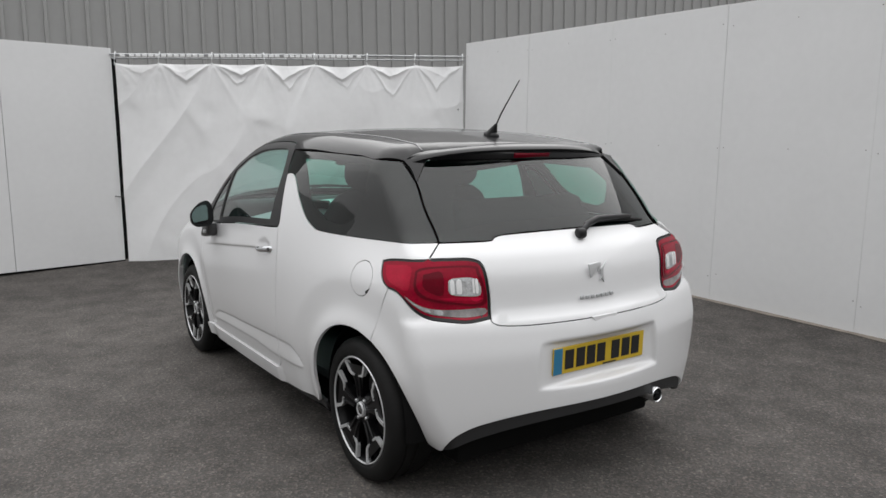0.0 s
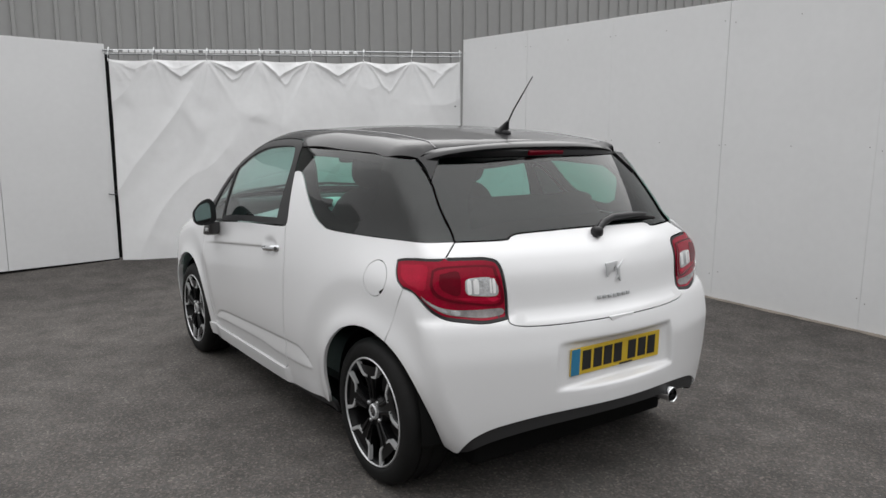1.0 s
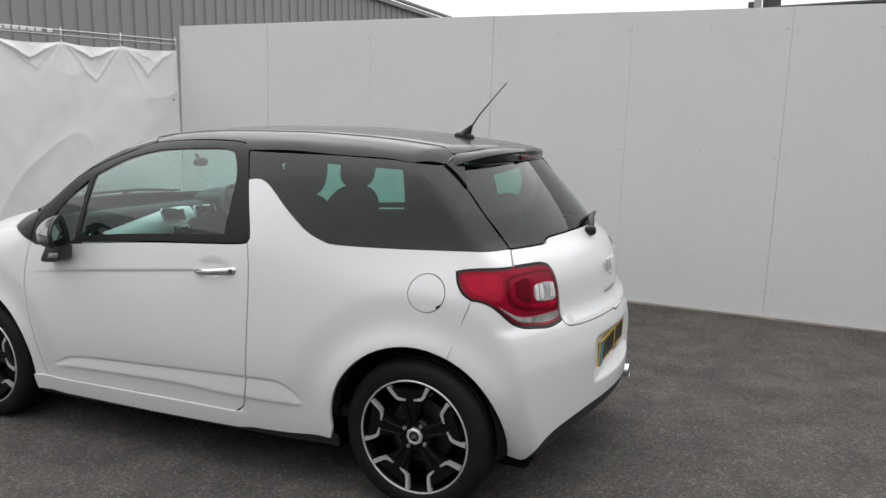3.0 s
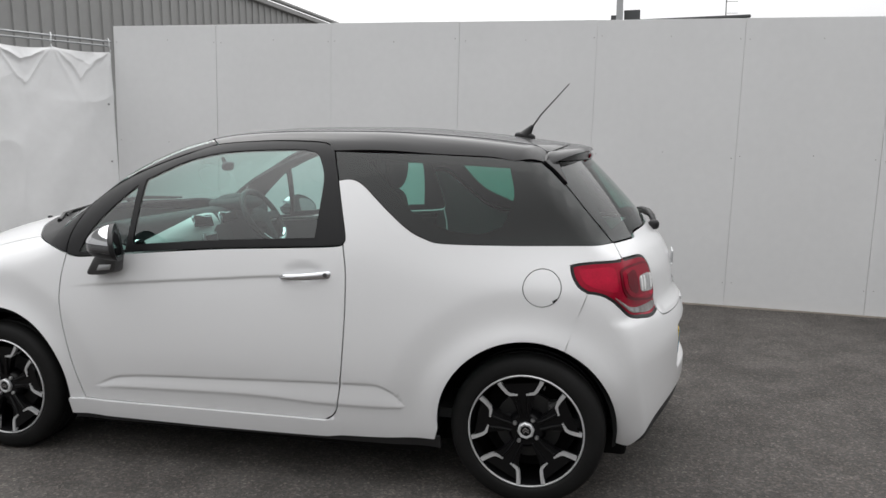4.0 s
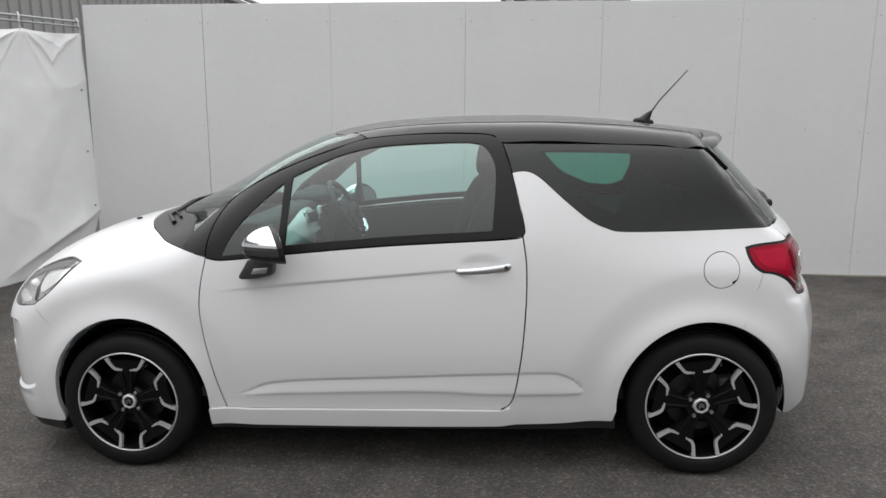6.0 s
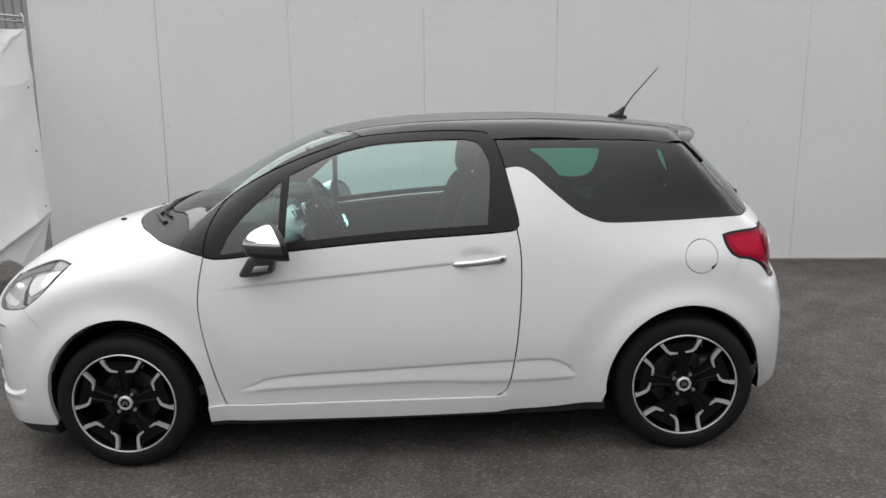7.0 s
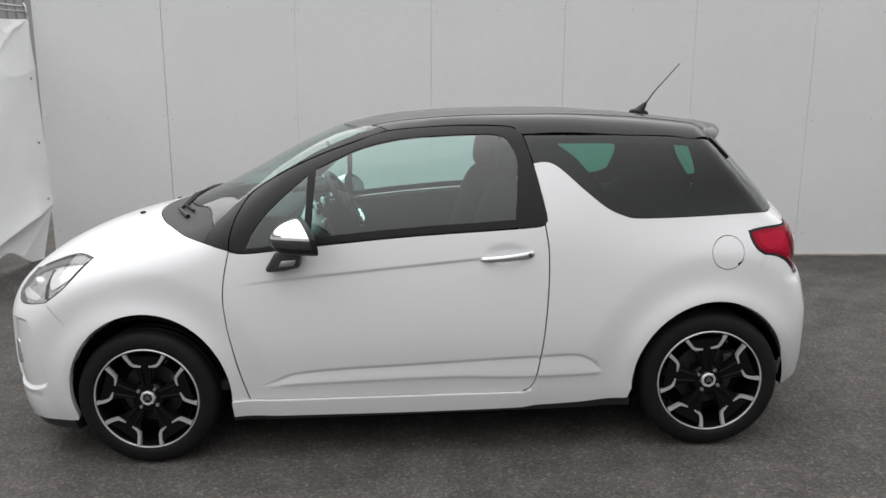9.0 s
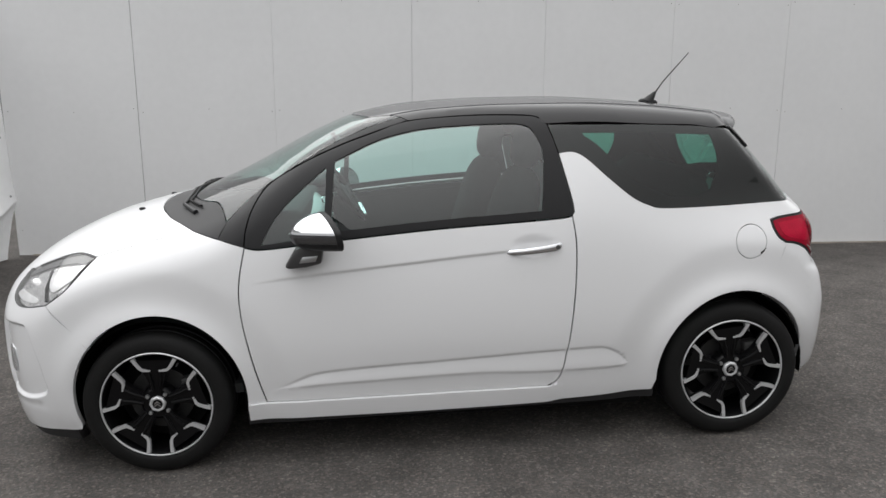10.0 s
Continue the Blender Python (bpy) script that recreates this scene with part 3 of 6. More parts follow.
SWAGS = [  # each dip between two hooks: where it hangs lowest along the rail, how deep, how far it tips out; then a second, smaller fold
    ((0.32, 0.25, 0.5), (0.22, 0.12, 0.4)), ((0.88, 0.12, 0.9), (0.86, 0.36, 0.8)), ((1.46, 0.15, 1.0), (1.40, 0.24, 0.5)),
    ((2.14, 0.16, 0.9), (2.08, 0.25, 0.8)), ((2.61, 0.12, 1.0), (2.66, 0.22, 0.8)), ((3.22, 0.19, 0.9), (3.30, 0.10, 0.4)), ((3.70, 0.10, 0.3), (3.75, 0.2, 0.2))]
FOLDS = [  # long creases: from (along, height) to (along, height), with how far each stands out and its width
    (1.82, 2.25, 2.07, 1.57, 0.020, 0.035), (2.52, 1.80, 2.05, 1.55, 0.024, 0.045), (3.45, 2.28, 3.08, 1.66, 0.022, 0.040), (3.12, 1.75, 2.86, 0.95, 0.022, 0.055),
    (3.93, 2.30, 3.72, 1.84, 0.018, 0.050), (2.36, 2.30, 2.16, 1.95, 0.014, 0.030), (0.60, 2.30, 0.84, 1.86, 0.014, 0.028), (1.19, 2.30, 1.00, 1.80, 0.012, 0.030),
    (2.80, 1.55, 2.50, 0.75, 0.014, 0.070), (1.70, 1.50, 1.30, 0.85, 0.012, 0.060), (0.02, 1.95, 0.75, 1.10, 0.012, 0.060)]


def curtain_point(s, f):
    """A place on the sheet: s metres along the rail, f from its top (0) to its hem (1)."""
    i = max(k for k in range(len(HOOKS) - 1) if HOOKS[k] <= s + 1e-6)
    u = min(1.0, max(0.0, (s - HOOKS[i]) / (HOOKS[i + 1] - HOOKS[i])))
    bow = 4 * u * (1 - u)
    top = 2.365 + 0.02 * (1 - s / CUR_L) - (0.022 + 0.010 * math.sin(7.3 * i)) * bow ** 0.8
    hem = 0.15 - 0.01 * s + 0.012 * math.sin(5 * s) + 0.15 * math.exp(-((s - 0.47) / 0.22) ** 2)
    z = top + (hem - top) * f
    dz = top - z
    # between two hooks the sheet dips to a point: above its two creases it tips up to the sky, below them it falls back
    pocket = 0.0
    for n, (low, deep, size) in enumerate(SWAGS[i]):
        w = (s - HOOKS[i]) / (low - HOOKS[i]) if s < low else (HOOKS[i + 1] - s) / (HOOKS[i + 1] - low)
        edge = deep * max(w, 0.0) ** 1.3 * (1 + 0.22 * noise.noise(Vector((s * 11, n, i)))) + 1e-4
        tip = 0.031 * size * min(1.0, edge / 0.06)
        if n:
            d = dz - edge
            pocket += 0.55 * tip * (math.exp(d / 0.028) if d < 0 else math.exp(-d / 0.014))
        else:
            pocket += tip * (dz / edge) ** 1.5 if dz < edge else tip * math.exp(-(dz - edge) / 0.018)
    pleat = 0.0
    for k, h in enumerate(HOOKS):  # short folds that fan out below each hook
        for a in (-0.5, 0.15, 0.6):
            r = s - h - a * dz * (0.9 + 0.25 * math.sin(3 * k + a))
            pleat += (0.006 + 0.005 * math.sin(5 * k + 9 * a)) * math.exp(-(r / (0.015 + 0.06 * dz)) ** 2) * math.exp(-dz / 0.45) * min(1, dz / 0.05)
    for s0, z0, s1, z1, out, wide in FOLDS:
        ds, dh = s1 - s0, z1 - z0
        k = ((s - s0) * ds + (z - z0) * dh) / (ds * ds + dh * dh)
        if -0.3 < k < 1.3:
            d = ((s - s0) * dh - (z - z0) * ds) / math.hypot(ds, dh) + 0.055 * noise.noise(Vector((k * 2.2, s0, 1))) + 0.015 * noise.noise(Vector((k * 7, s0, 2)))
            ends = max(0.0, 1 - max(0.0, abs(k - 0.5) - 0.3) / 0.5)
            pleat += (0.33 + 0.25 * noise.noise(Vector((k * 2.5, s0, 5)))) * out * ends * (math.exp(-(d / ((1.3 if d < 0 else 2.6) * wide)) ** 2))
    soft = min(1.0, 0.3 + s / 0.6) * 0.030 * noise.noise(Vector((s * 0.9, z * 0.45, 3.1))) + 0.02 * noise.noise(Vector((s * 2.1 + z * 1.1, z * 0.8, 7.7)))
    ridge = 0.016 * (1 - abs(noise.noise(Vector((s * 1.3 + z * 0.9, z * 0.5 - s * 0.4, 1.9))))) ** 6
    crease = 0.004 * noise.noise(Vector((s * 9, z * 7, 0.5))) + 0.007 * math.exp(-dz / 0.2) * abs(noise.noise(Vector((s * 16, z * 14, 4.5))))
    fold, along = 0.0, s
    if s < 1.1:  # under the lowest eyelet the free corner hangs back, and a fold runs from the eyelet down into the yard
        d = z - (0.68 - 0.48 * s)
        fold = 0.10 * (1 - s / 1.1) * (math.exp(-d / 0.22) if d > 0 else math.exp(d / 0.05)) * min(1.0, 0.3 + s / 0.25)
        along = s + 0.17 * max(0.0, (0.68 - z) / 0.52) * max(0.0, 1 - s / 0.9)
    gather = min(1.0, dz / 0.02)
    return CUR_A + CUR_D * along + CUR_N * (0.03 + gather * (pocket + pleat + soft * min(1, dz * 2) + ridge * min(1, dz * 2) + crease) + fold) + Vector((0, 0, z))


def build_curtain():
    nu, nv = 420, 190
    top_s, end_s = HOOKS[0], HOOKS[-1]
    grid = [curtain_point(top_s + (end_s - top_s) * i / nu, (j / nv) ** 1.25) for j in range(nv + 1) for i in range(nu + 1)]
    faces = [(j * (nu + 1) + i, j * (nu + 1) + i + 1, (j + 1) * (nu + 1) + i + 1, (j + 1) * (nu + 1) + i) for j in range(nv) for i in range(nu)]
    me = bpy.data.meshes.new("sheet")
    me.from_pydata(grid, [], faces)
    me.polygons.foreach_set("use_smooth", [True] * len(faces))
    me.materials.append(M_TARP)
    ob = new("curtain", None)
    ob.location = CUR_A
    sheet = new("sheet", me)
    sheet.parent = ob
    sheet.matrix_parent_inverse = Matrix.Translation(-CUR_A)
    solid = sheet.modifiers.new("thickness", "SOLIDIFY")
    solid.thickness = 0.003
    for z in (1.85, 1.27, 0.75):
        p = curtain_point(0.05, (2.37 - z) / 2.2)
        e = part("eyelet", lathe([(0.004, 0), (0.008, 0.002), (0.010, 0)], 14), M_CALIPER)
        e.parent = ob
        e.matrix_world = Matrix.Translation(p - CUR_A + CUR_N * 0.006) @ pose(0, 0, 0, 0, 0, math.degrees(math.atan2(CUR_N.y, CUR_N.x)) + 90)
    tagged(ob, "creased white plastic sheet curtain hung from hooks on a rail", "curtain")


build_curtain()


def build_rail():
    ob = new("curtain_rail", None)
    ob.location = CUR_A
    inv = Matrix.Translation(-CUR_A)

    def at(s, z, out=0.0):
        return CUR_A + CUR_D * s + CUR_N * out + Vector((0, 0, z))
    a = part("pipe", rod([at(-0.05, 2.490), at(2.0, 2.485), at(4.03, 2.462)], 0.011), M_STEEL, ob)
    b = part("pipe", rod([at(-0.05, 2.447, -0.02), at(4.03, 2.424, -0.02)], 0.009), M_STEEL, ob)
    # slotted strap: solid pieces with gaps between
    s, k = 1.25, 0
    slat = bpy.data.meshes.new("strap")
    bm = box(0.052, 0.006, 0.03, bevel=0.002, segs=1)
    bm.to_mesh(slat)
    bm.free()
    slat.materials.append(M_TARP)
    while s < 3.95:
        o = new("strap", slat)
        o.parent = ob
        o.matrix_parent_inverse = inv
        o.matrix_basis = Matrix.Translation(at(s, 2.474 - 0.008 * (s - 1.25), 0.018)) @ pose(0, 0, 0, 0, 0, math.degrees(math.atan2(CUR_D.y, CUR_D.x)))
        s += 0.068 if k % 12 else 0.1
        k += 1
    for o in (a, b):
        o.matrix_parent_inverse = inv
    tagged(ob, "galvanised rail with a slotted white strap above the curtain", "rail")
    for i, h in enumerate(HOOKS):
        hk = part("curtain_hook", rod([(0, 0.02, -0.12), (0, 0.035, -0.10), (0.004, 0.03, -0.05), (0.0, 0.022, 0.0), (0, 0.005, 0.03), (0, -0.016, 0.02), (0, -0.02, -0.005)], 0.0075, 8), M_HOOK)
        hk.matrix_world = Matrix.Translation(at(h, 2.490 - 0.007 * h)) @ pose(0, 0, 0, 0, 8 * math.sin(5 * i), math.degrees(math.atan2(CUR_N.y, CUR_N.x)) - 90)
        tagged(hk, "small bent steel hook holding the plastic sheet", "hook", "curtain hooks")


build_rail()


# ---- metal-clad building behind ----
def build_shed():
    ob = new("metal_building", None)
    ob.location = (-11.6, -6.0, 0)
    turn = pose(-11.6, -6.0, 0, 0, 0, 90 - 5.7)
    bm = bmesh.new()
    length, pitch, x = 62.0, 0.36, 0.0
    line = []
    while x < length:
        line += [(x, 0.0), (x + 0.27, 0.0), (x + 0.285, -0.045), (x + 0.345, -0.045)]
        x += pitch
    lows = [bm.verts.new((u, d, -0.2)) for u, d in line]
    highs = [bm.verts.new((u, d, 6.93 - 0.03 * u)) for u, d in line]
    for i in range(len(line) - 1):
        bm.faces.new((lows[i], lows[i + 1], highs[i + 1], highs[i]))
    bm.transform(turn)
    part("wall", bm, M_CLAD).parent = ob
    tilt = -math.degrees(math.atan(0.03))
    for z, dy, hgt, nm, mt in ((6.86, 0.06, 0.13, "fascia", M_CLAD), (7.06, 0.10, 0.10, "gutter", M_CLAD)):
        p = part(nm, box(length, 0.16, hgt, turn @ pose(length / 2, -dy, z - 0.03 * length / 2, 0, -tilt, 0), bevel=0.02), mt)
        p.parent = ob
    r = part("roof", box(length, 14, 0.08, turn @ pose(length / 2, 6.9, 8.3 - 0.03 * length / 2, 11, -tilt, 0)), M_CLAD)
    r.parent = ob
    for c in ob.children:
        c.matrix_parent_inverse = Matrix.Translation((11.6, 6.0, 0))
    tagged(ob, "large shed clad in grey ribbed metal sheet", "building")


build_shed()


def build_far():
    ob = new("far_building", None)
    ob.location = (6, 76, 0)
    inv = Matrix.Translation((-6, -76, 0))
    wall = material("far_grey_wall", (0.17, 0.18, 0.19), rough=0.7, vary=0.1, scale=0.4)
    dark = material("far_dark_wall", (0.085, 0.088, 0.09), rough=0.7, vary=0.1, scale=0.4)
    pale = material("far_pale_panel", (0.42, 0.43, 0.44), rough=0.7, vary=0.05, scale=0.4)
    parts = [part("wall", box(9.8, 12, 12.5, pose(8.3, 76, 6.24), bevel=0.05), wall),
             part("roof", join(box(10.1, 12.4, 0.30, pose(8.3, 76, 12.60), bevel=0.1), box(4.6, 8, 0.36, pose(10.4, 76, 12.87), bevel=0.15), box(2.2, 5, 0.2, pose(10.6, 76, 13.07), bevel=0.08)), dark),
             part("tower", box(1.5, 5, 13.9, pose(2.95, 74, 6.95), bevel=0.05), dark),
             part("column", box(0.62, 0.9, 19.0, pose(1.80, 71, 9.5), bevel=0.03), pale),
             part("buttress", box(0.55, 0.7, 13.5, pose(1.25, 72, 6.75), bevel=0.03), dark)]
    for x in (3.9, 6.0, 8.0):
        parts.append(part("window", box(0.75, 0.1, 0.5, pose(x, 69.97, 11.90)), pale))
    for o in parts:
        o.parent = ob
        o.matrix_parent_inverse = inv
    tagged(ob, "distant grey flat-roofed building with a dark tower", "building")
    mast = new("aerial_mast", None)
    mast.location = (11.9, 76, 12.7)
    p = part("pole", rod([(0, 0, 0), (0, 0, 3.2)], 0.05), dark, mast)
    for z in (1.2, 2.3):
        part("arm", rod([(0, 0, z), (1.1, 0, z - 0.05)], 0.03), pale, mast)
    tagged(mast, "thin rooftop aerial mast with side arms", "aerial")


build_far()


# ---- the car ----
car = new("car", None)
car.location = (1.2, 0, 0)
tagged(car, "white three-door hatchback with a black roof parked on asphalt", "car")
CAR_INV = Matrix.Translation((-1.2, 0, 0))

# lines of the panels, as (x, z) seen from the side
DOOR_FRONT = [(0.41, 0.956), (0.384, 0.84), (0.375, 0.744), (0.383, 0.62), (0.409, 0.465), (0.432, 0.354), (0.448, 0.286)]
DOOR_REAR = [(1.74, 1.036), (1.754, 0.92), (1.75, 0.75), (1.731, 0.551), (1.704, 0.39), (1.68, 0.325), (1.637, 0.296)]
BELT = [(0.41, 0.956), (0.493, 0.946), (0.774, 0.971), (1.183, 1.002), (1.662, 1.024), (1.74, 1.036)]
PILLAR_B = [(1.74, 1.036), (1.747, 1.073), (1.70, 1.282), (1.664, 1.40)]
FRAME_TOP = [(1.664, 1.40), (1.633, 1.426), (1.573, 1.439), (1.34, 1.445), (1.093, 1.431), (0.946, 1.388), (0.797, 1.338), (0.64, 1.27), (0.509, 1.193), (0.446, 1.105), (0.418, 1.02), (0.41, 0.956)]
FIN = [(1.70, 1.282), (1.73, 1.287), (1.767, 1.284), (1.814, 1.257), (1.906, 1.172), (1.999, 1.094), (2.07, 1.058), (2.142, 1.042), (2.388, 1.037), (2.60, 1.037), (2.780, 1.037)]
QUARTER_TOP = [(1.664, 1.40), (2.041, 1.388), (2.30, 1.373), (2.42, 1.360), (2.500, 1.351)]
TAIL_SHUT = [(2.500, 1.351), (2.592, 1.26), (2.671, 1.165), (2.742, 1.081), (2.780, 1.037)]
LAMP_UPPER = [(2.812, 0.983), (2.73, 0.98), (2.66, 0.974), (2.622, 0.966)]
LAMP_TIP = [(2.622, 0.966), (2.632, 0.925), (2.656, 0.886), (2.692, 0.862)]
ARCH_F = [(0.022 + 0.352 * math.cos(radians(a)), 0.325 + 0.374 * math.sin(radians(a))) for a in np.linspace(-8, 195, 26)]
ARCH_R = [(2.462 + 0.347 * math.cos(radians(a)), 0.320 + 0.357 * math.sin(radians(a))) for a in np.linspace(-12, 192, 26)]
GLASS_1 = outline([(0.484, 0.966), (0.519, 1.033), (0.574, 1.102), (0.660, 1.181), (0.748, 1.254)], [(0.748, 1.254), (0.738, 1.115), (0.722, 0.985)], [(0.722, 0.985), (0.484, 0.966)])
GLASS_2 = outline([(0.788, 1.279), (0.948, 1.349), (1.071, 1.382), (1.193, 1.398), (1.40, 1.405), (1.53, 1.404)],
                  [(1.53, 1.404), (1.585, 1.388), (1.618, 1.335), (1.631, 1.282), (1.626, 1.182), (1.614, 1.060)],
                  [(1.614, 1.060), (1.186, 1.040), (0.762, 1.008)], [(0.762, 1.008), (0.788, 1.279)])
CHARACTER = curve([0.3, 0.55, 1.06, 1.47, 1.9], [0.793, 0.822, 0.867, 0.900, 0.93])
SCULPT_HI = curve([0.50, 0.56, 0.66, 0.9, 1.158, 1.711, 1.858, 1.93, 1.985], [0.352, 0.375, 0.412, 0.432, 0.443, 0.467, 0.470, 0.445, 0.388])
SCULPT_LO = curve([0.50, 0.56, 0.9, 1.353, 1.6, 1.958, 1.985], [0.350, 0.356, 0.37, 0.381, 0.372, 0.378, 0.386])


def pressed(p, sill=1.0):
    """The creases pressed into the side: a line along the shoulder, a cup behind the handle and a long blister low on the door."""
    x, z = p[:, 0], p[:, 2]
    f = np.clip((x - 0.42) / 0.3, 0, 1) * np.clip((1.72 - x) / 0.25, 0, 1)
    d = z - CHARACTER(x)
    out = 0.0034 * f * np.tanh(d / 0.0045) * np.exp(-np.abs(d) / 0.06)
    cup = ((x - 1.575) / 0.078) ** 2 + ((z - 0.918) / 0.034) ** 2
    out = out - 0.010 * np.exp(-cup ** 2)
    hi, lo = SCULPT_HI(x), SCULPT_LO(x)
    on = (x > 0.5) & (x < 1.985)
    s = 1 / (1 + np.exp(-np.clip((hi - z) / 0.0026, -40, 40))) * 1 / (1 + np.exp(-np.clip((z - lo) / 0.004, -40, 40)))
    ramp = np.clip((hi - lo) / 0.04, 0, 1)
    slope = -0.0066 + 0.0132 * np.clip((hi - z) / np.maximum(hi - lo, 0.01), 0, 1)
    ledge = 0.012 * np.clip((1.70 - x) / 0.06, 0, 1) * 1 / (1 + np.exp(-np.clip((0.307 - z) / 0.0012, -40, 40)))
    return out + np.where(on, slope * s * ramp, 0) + sill * np.where(z < 0.32, ledge, 0)


def along(line, x0, x1, offsets, step=0.014):
    return np.array([(x, float(line(x)) + o) for x in np.arange(x0, x1, step) for o in offsets])


CREASES = np.vstack([along(CHARACTER, 0.42, 1.72, (-0.022, -0.011, -0.005, -0.0015, 0.0015, 0.005, 0.011, 0.022)),
                     along(SCULPT_HI, 0.51, 1.985, (-0.011, -0.0055, -0.0018, 0.0018, 0.0055, 0.011)), along(SCULPT_LO, 0.60, 1.96, (-0.012, -0.006, -0.002, 0.002, 0.006, 0.012))])
FUEL = np.array(arc(2.522, 0.882, 0.072, 0, 352, 45))
skin("door", outline(BELT, DOOR_REAR, [(1.637, 0.296), (0.448, 0.286)], DOOR_FRONT[::-1]), "side", M_WHITE, car, gap=0.0045, relief=lambda p: pressed(p, 0.0), res=0.016, extra=CREASES, mirror=True, label="white painted door with a pressed blister low down")
skin("door_frame", outline(BELT, PILLAR_B, FRAME_TOP), "side", M_TRIM, car, holes=(GLASS_1, GLASS_2), mirror=True, label="black door window frame", gap=0.003)
skin("quarter_light", GLASS_1, "side", M_GLASS, car, lift=-0.006, thick=0, gap=-0.004, mirror=True, label="small green-tinted front quarter window")
skin("door_window", GLASS_2, "side", M_GLASS, car, lift=-0.006, thick=0, gap=-0.004, mirror=True, label="green-tinted door window")
WING_TOP = [(0.41, 0.956), (0.304, 0.989), (0.195, 1.017)]
BONNET_LINE = [(0.195, 1.017), (0.049, 0.989), (-0.087, 0.957), (-0.205, 0.926)]
skin("front_wing", outline(DOOR_FRONT, [(0.448, 0.286), (0.372, 0.286)], ARCH_F[1:19], [ARCH_F[18], (-0.40, 0.748)], [(-0.40, 0.748), (-0.309, 0.813), (-0.205, 0.926)], BONNET_LINE[::-1], WING_TOP[::-1]),
     "side", M_WHITE, car, mirror=True, label="white painted front wing", res=0.022, gap=0.0012)
skin("sill_strip", outline([(0.36, 0.214), (1.145, 0.215), (2.115, 0.246)], [(2.115, 0.246), (2.118, 0.19)], [(2.118, 0.19), (0.36, 0.165)], [(0.36, 0.165), (0.36, 0.214)]), "side", M_PLASTIC, car, mirror=True, lift=-0.02, label="black plastic strip under the sill")
skin("rear_quarter", outline([(1.74, 1.036), (1.747, 1.073), (1.70, 1.282)], FIN, [(2.780, 1.037), (2.812, 0.983)], LAMP_UPPER, LAMP_TIP, [(2.692, 0.862), (2.668, 0.80), (2.622, 0.67), (2.612, 0.642)], [p for p in ARCH_R if p[0] < 2.612 and p[1] > 0.25], [(2.1, 0.247), (1.72, 0.226), (1.145, 0.213), (0.372, 0.212)], [(0.372, 0.212), (0.372, 0.2880)], [(0.372, 0.2880), (1.637, 0.2995)], DOOR_REAR[::-1]),
     "side", M_WHITE, car, relief=pressed, res=0.018, extra=CREASES, gap=0.001, holes=(FUEL,), mirror=True, label="white rear quarter and sill with a fin-shaped pillar")
skin("quarter_window", outline(QUARTER_TOP, TAIL_SHUT, FIN[::-1], [(1.70, 1.282), (1.664, 1.40)]), "side", M_GLASS_DARK, car, mirror=True, lift=-0.002, thick=0.004, label="dark privacy-glass side window")

# the bonnet, cowl, windscreen and roof, as (x, y) seen from above
bon3 = to_skin([(0.195, 1.017), (0.049, 0.989), (-0.087, 0.957), (-0.205, 0.926)], "side", -1)
CORNER = [(0.195, float(bon3[0][1])), (0.12, -0.61), (0.045, -0.497), (-0.03, -0.30), (-0.06, 0.0)]
BON_SIDE = [(float(q[0]), float(q[1])) for q in bon3]
BON_LAMP = [BON_SIDE[-1], (-0.312, -0.602), (-0.455, -0.545), (-0.575, -0.47), (-0.66, -0.25), (-0.70, 0.0)]


def both(run):
    """A run from the near side to the middle, carried on to the far side."""
    return list(run) + [(x, -y) for x, y in run[::-1][1:]]


skin("bonnet", outline(both(CORNER), [(x, -y) for x, y in BON_SIDE], [(x, -y) for x, y in both(BON_LAMP)], BON_SIDE[::-1]), "top", M_WHITE, car, res=0.03, label="white bonnet")
A_IN = [(1.06, 1.446), (0.954, 1.418), (0.815, 1.366), (0.693, 1.304), (0.592, 1.249), (0.50, 1.193), (0.42, 1.135), (0.37, 1.088), (0.335, 1.052)]
skin("windscreen_pillar", outline([(0.41, 0.956), (0.36, 0.973), (0.304, 0.989)], [(0.304, 0.989), (0.335, 1.052)], A_IN[::-1], [(1.06, 1.446), (1.093, 1.431)], FRAME_TOP[4:]), "side", M_TRIM, car, mirror=True, label="black windscreen pillar", lift=0.001)
a_in3 = to_skin(A_IN, "side", -1)
A_XY = [(float(p[0]), float(p[1])) for p in a_in3]
base3 = to_skin([(0.304, 0.989), (0.25, 1.003), (0.195, 1.017)], "side", -1)
BASE_XY = [(float(p[0]), float(p[1])) for p in base3]
COWL = [A_XY[-1], (0.27, -0.55), (0.17, -0.42), (0.10, -0.25), (0.07, 0.0)]
RAIL_IN = [(1.02, -0.555), (1.35, -0.570), (1.75, -0.565), (2.0, -0.53), (2.2, -0.500), (2.36, -0.49), (2.503, -0.49)]
ROOF_FRONT = [A_XY[0], RAIL_IN[0], (0.93, -0.46), (0.857, -0.22), (0.835, 0.0)]
skin("cowl", outline(both(CORNER), [(x, -y) for x, y in BASE_XY[::-1]], [(BASE_XY[0][0], -BASE_XY[0][1]), (A_XY[-1][0], -A_XY[-1][1])], both(COWL)[::-1], [A_XY[-1], BASE_XY[0]], BASE_XY), "top", M_PLASTIC, car, lift=-0.003, label="black plastic cowl below the windscreen")
skin("windscreen", outline(both(COWL), [(x, -y) for x, y in A_XY[::-1]], both(ROOF_FRONT)[::-1], A_XY), "top", M_SCREEN, car, thick=0.005, lift=-0.001, label="sloping windscreen")
RAIL_SIDE = [FRAME_TOP[4], FRAME_TOP[3], FRAME_TOP[2], FRAME_TOP[1], FRAME_TOP[0]] + QUARTER_TOP[1:]
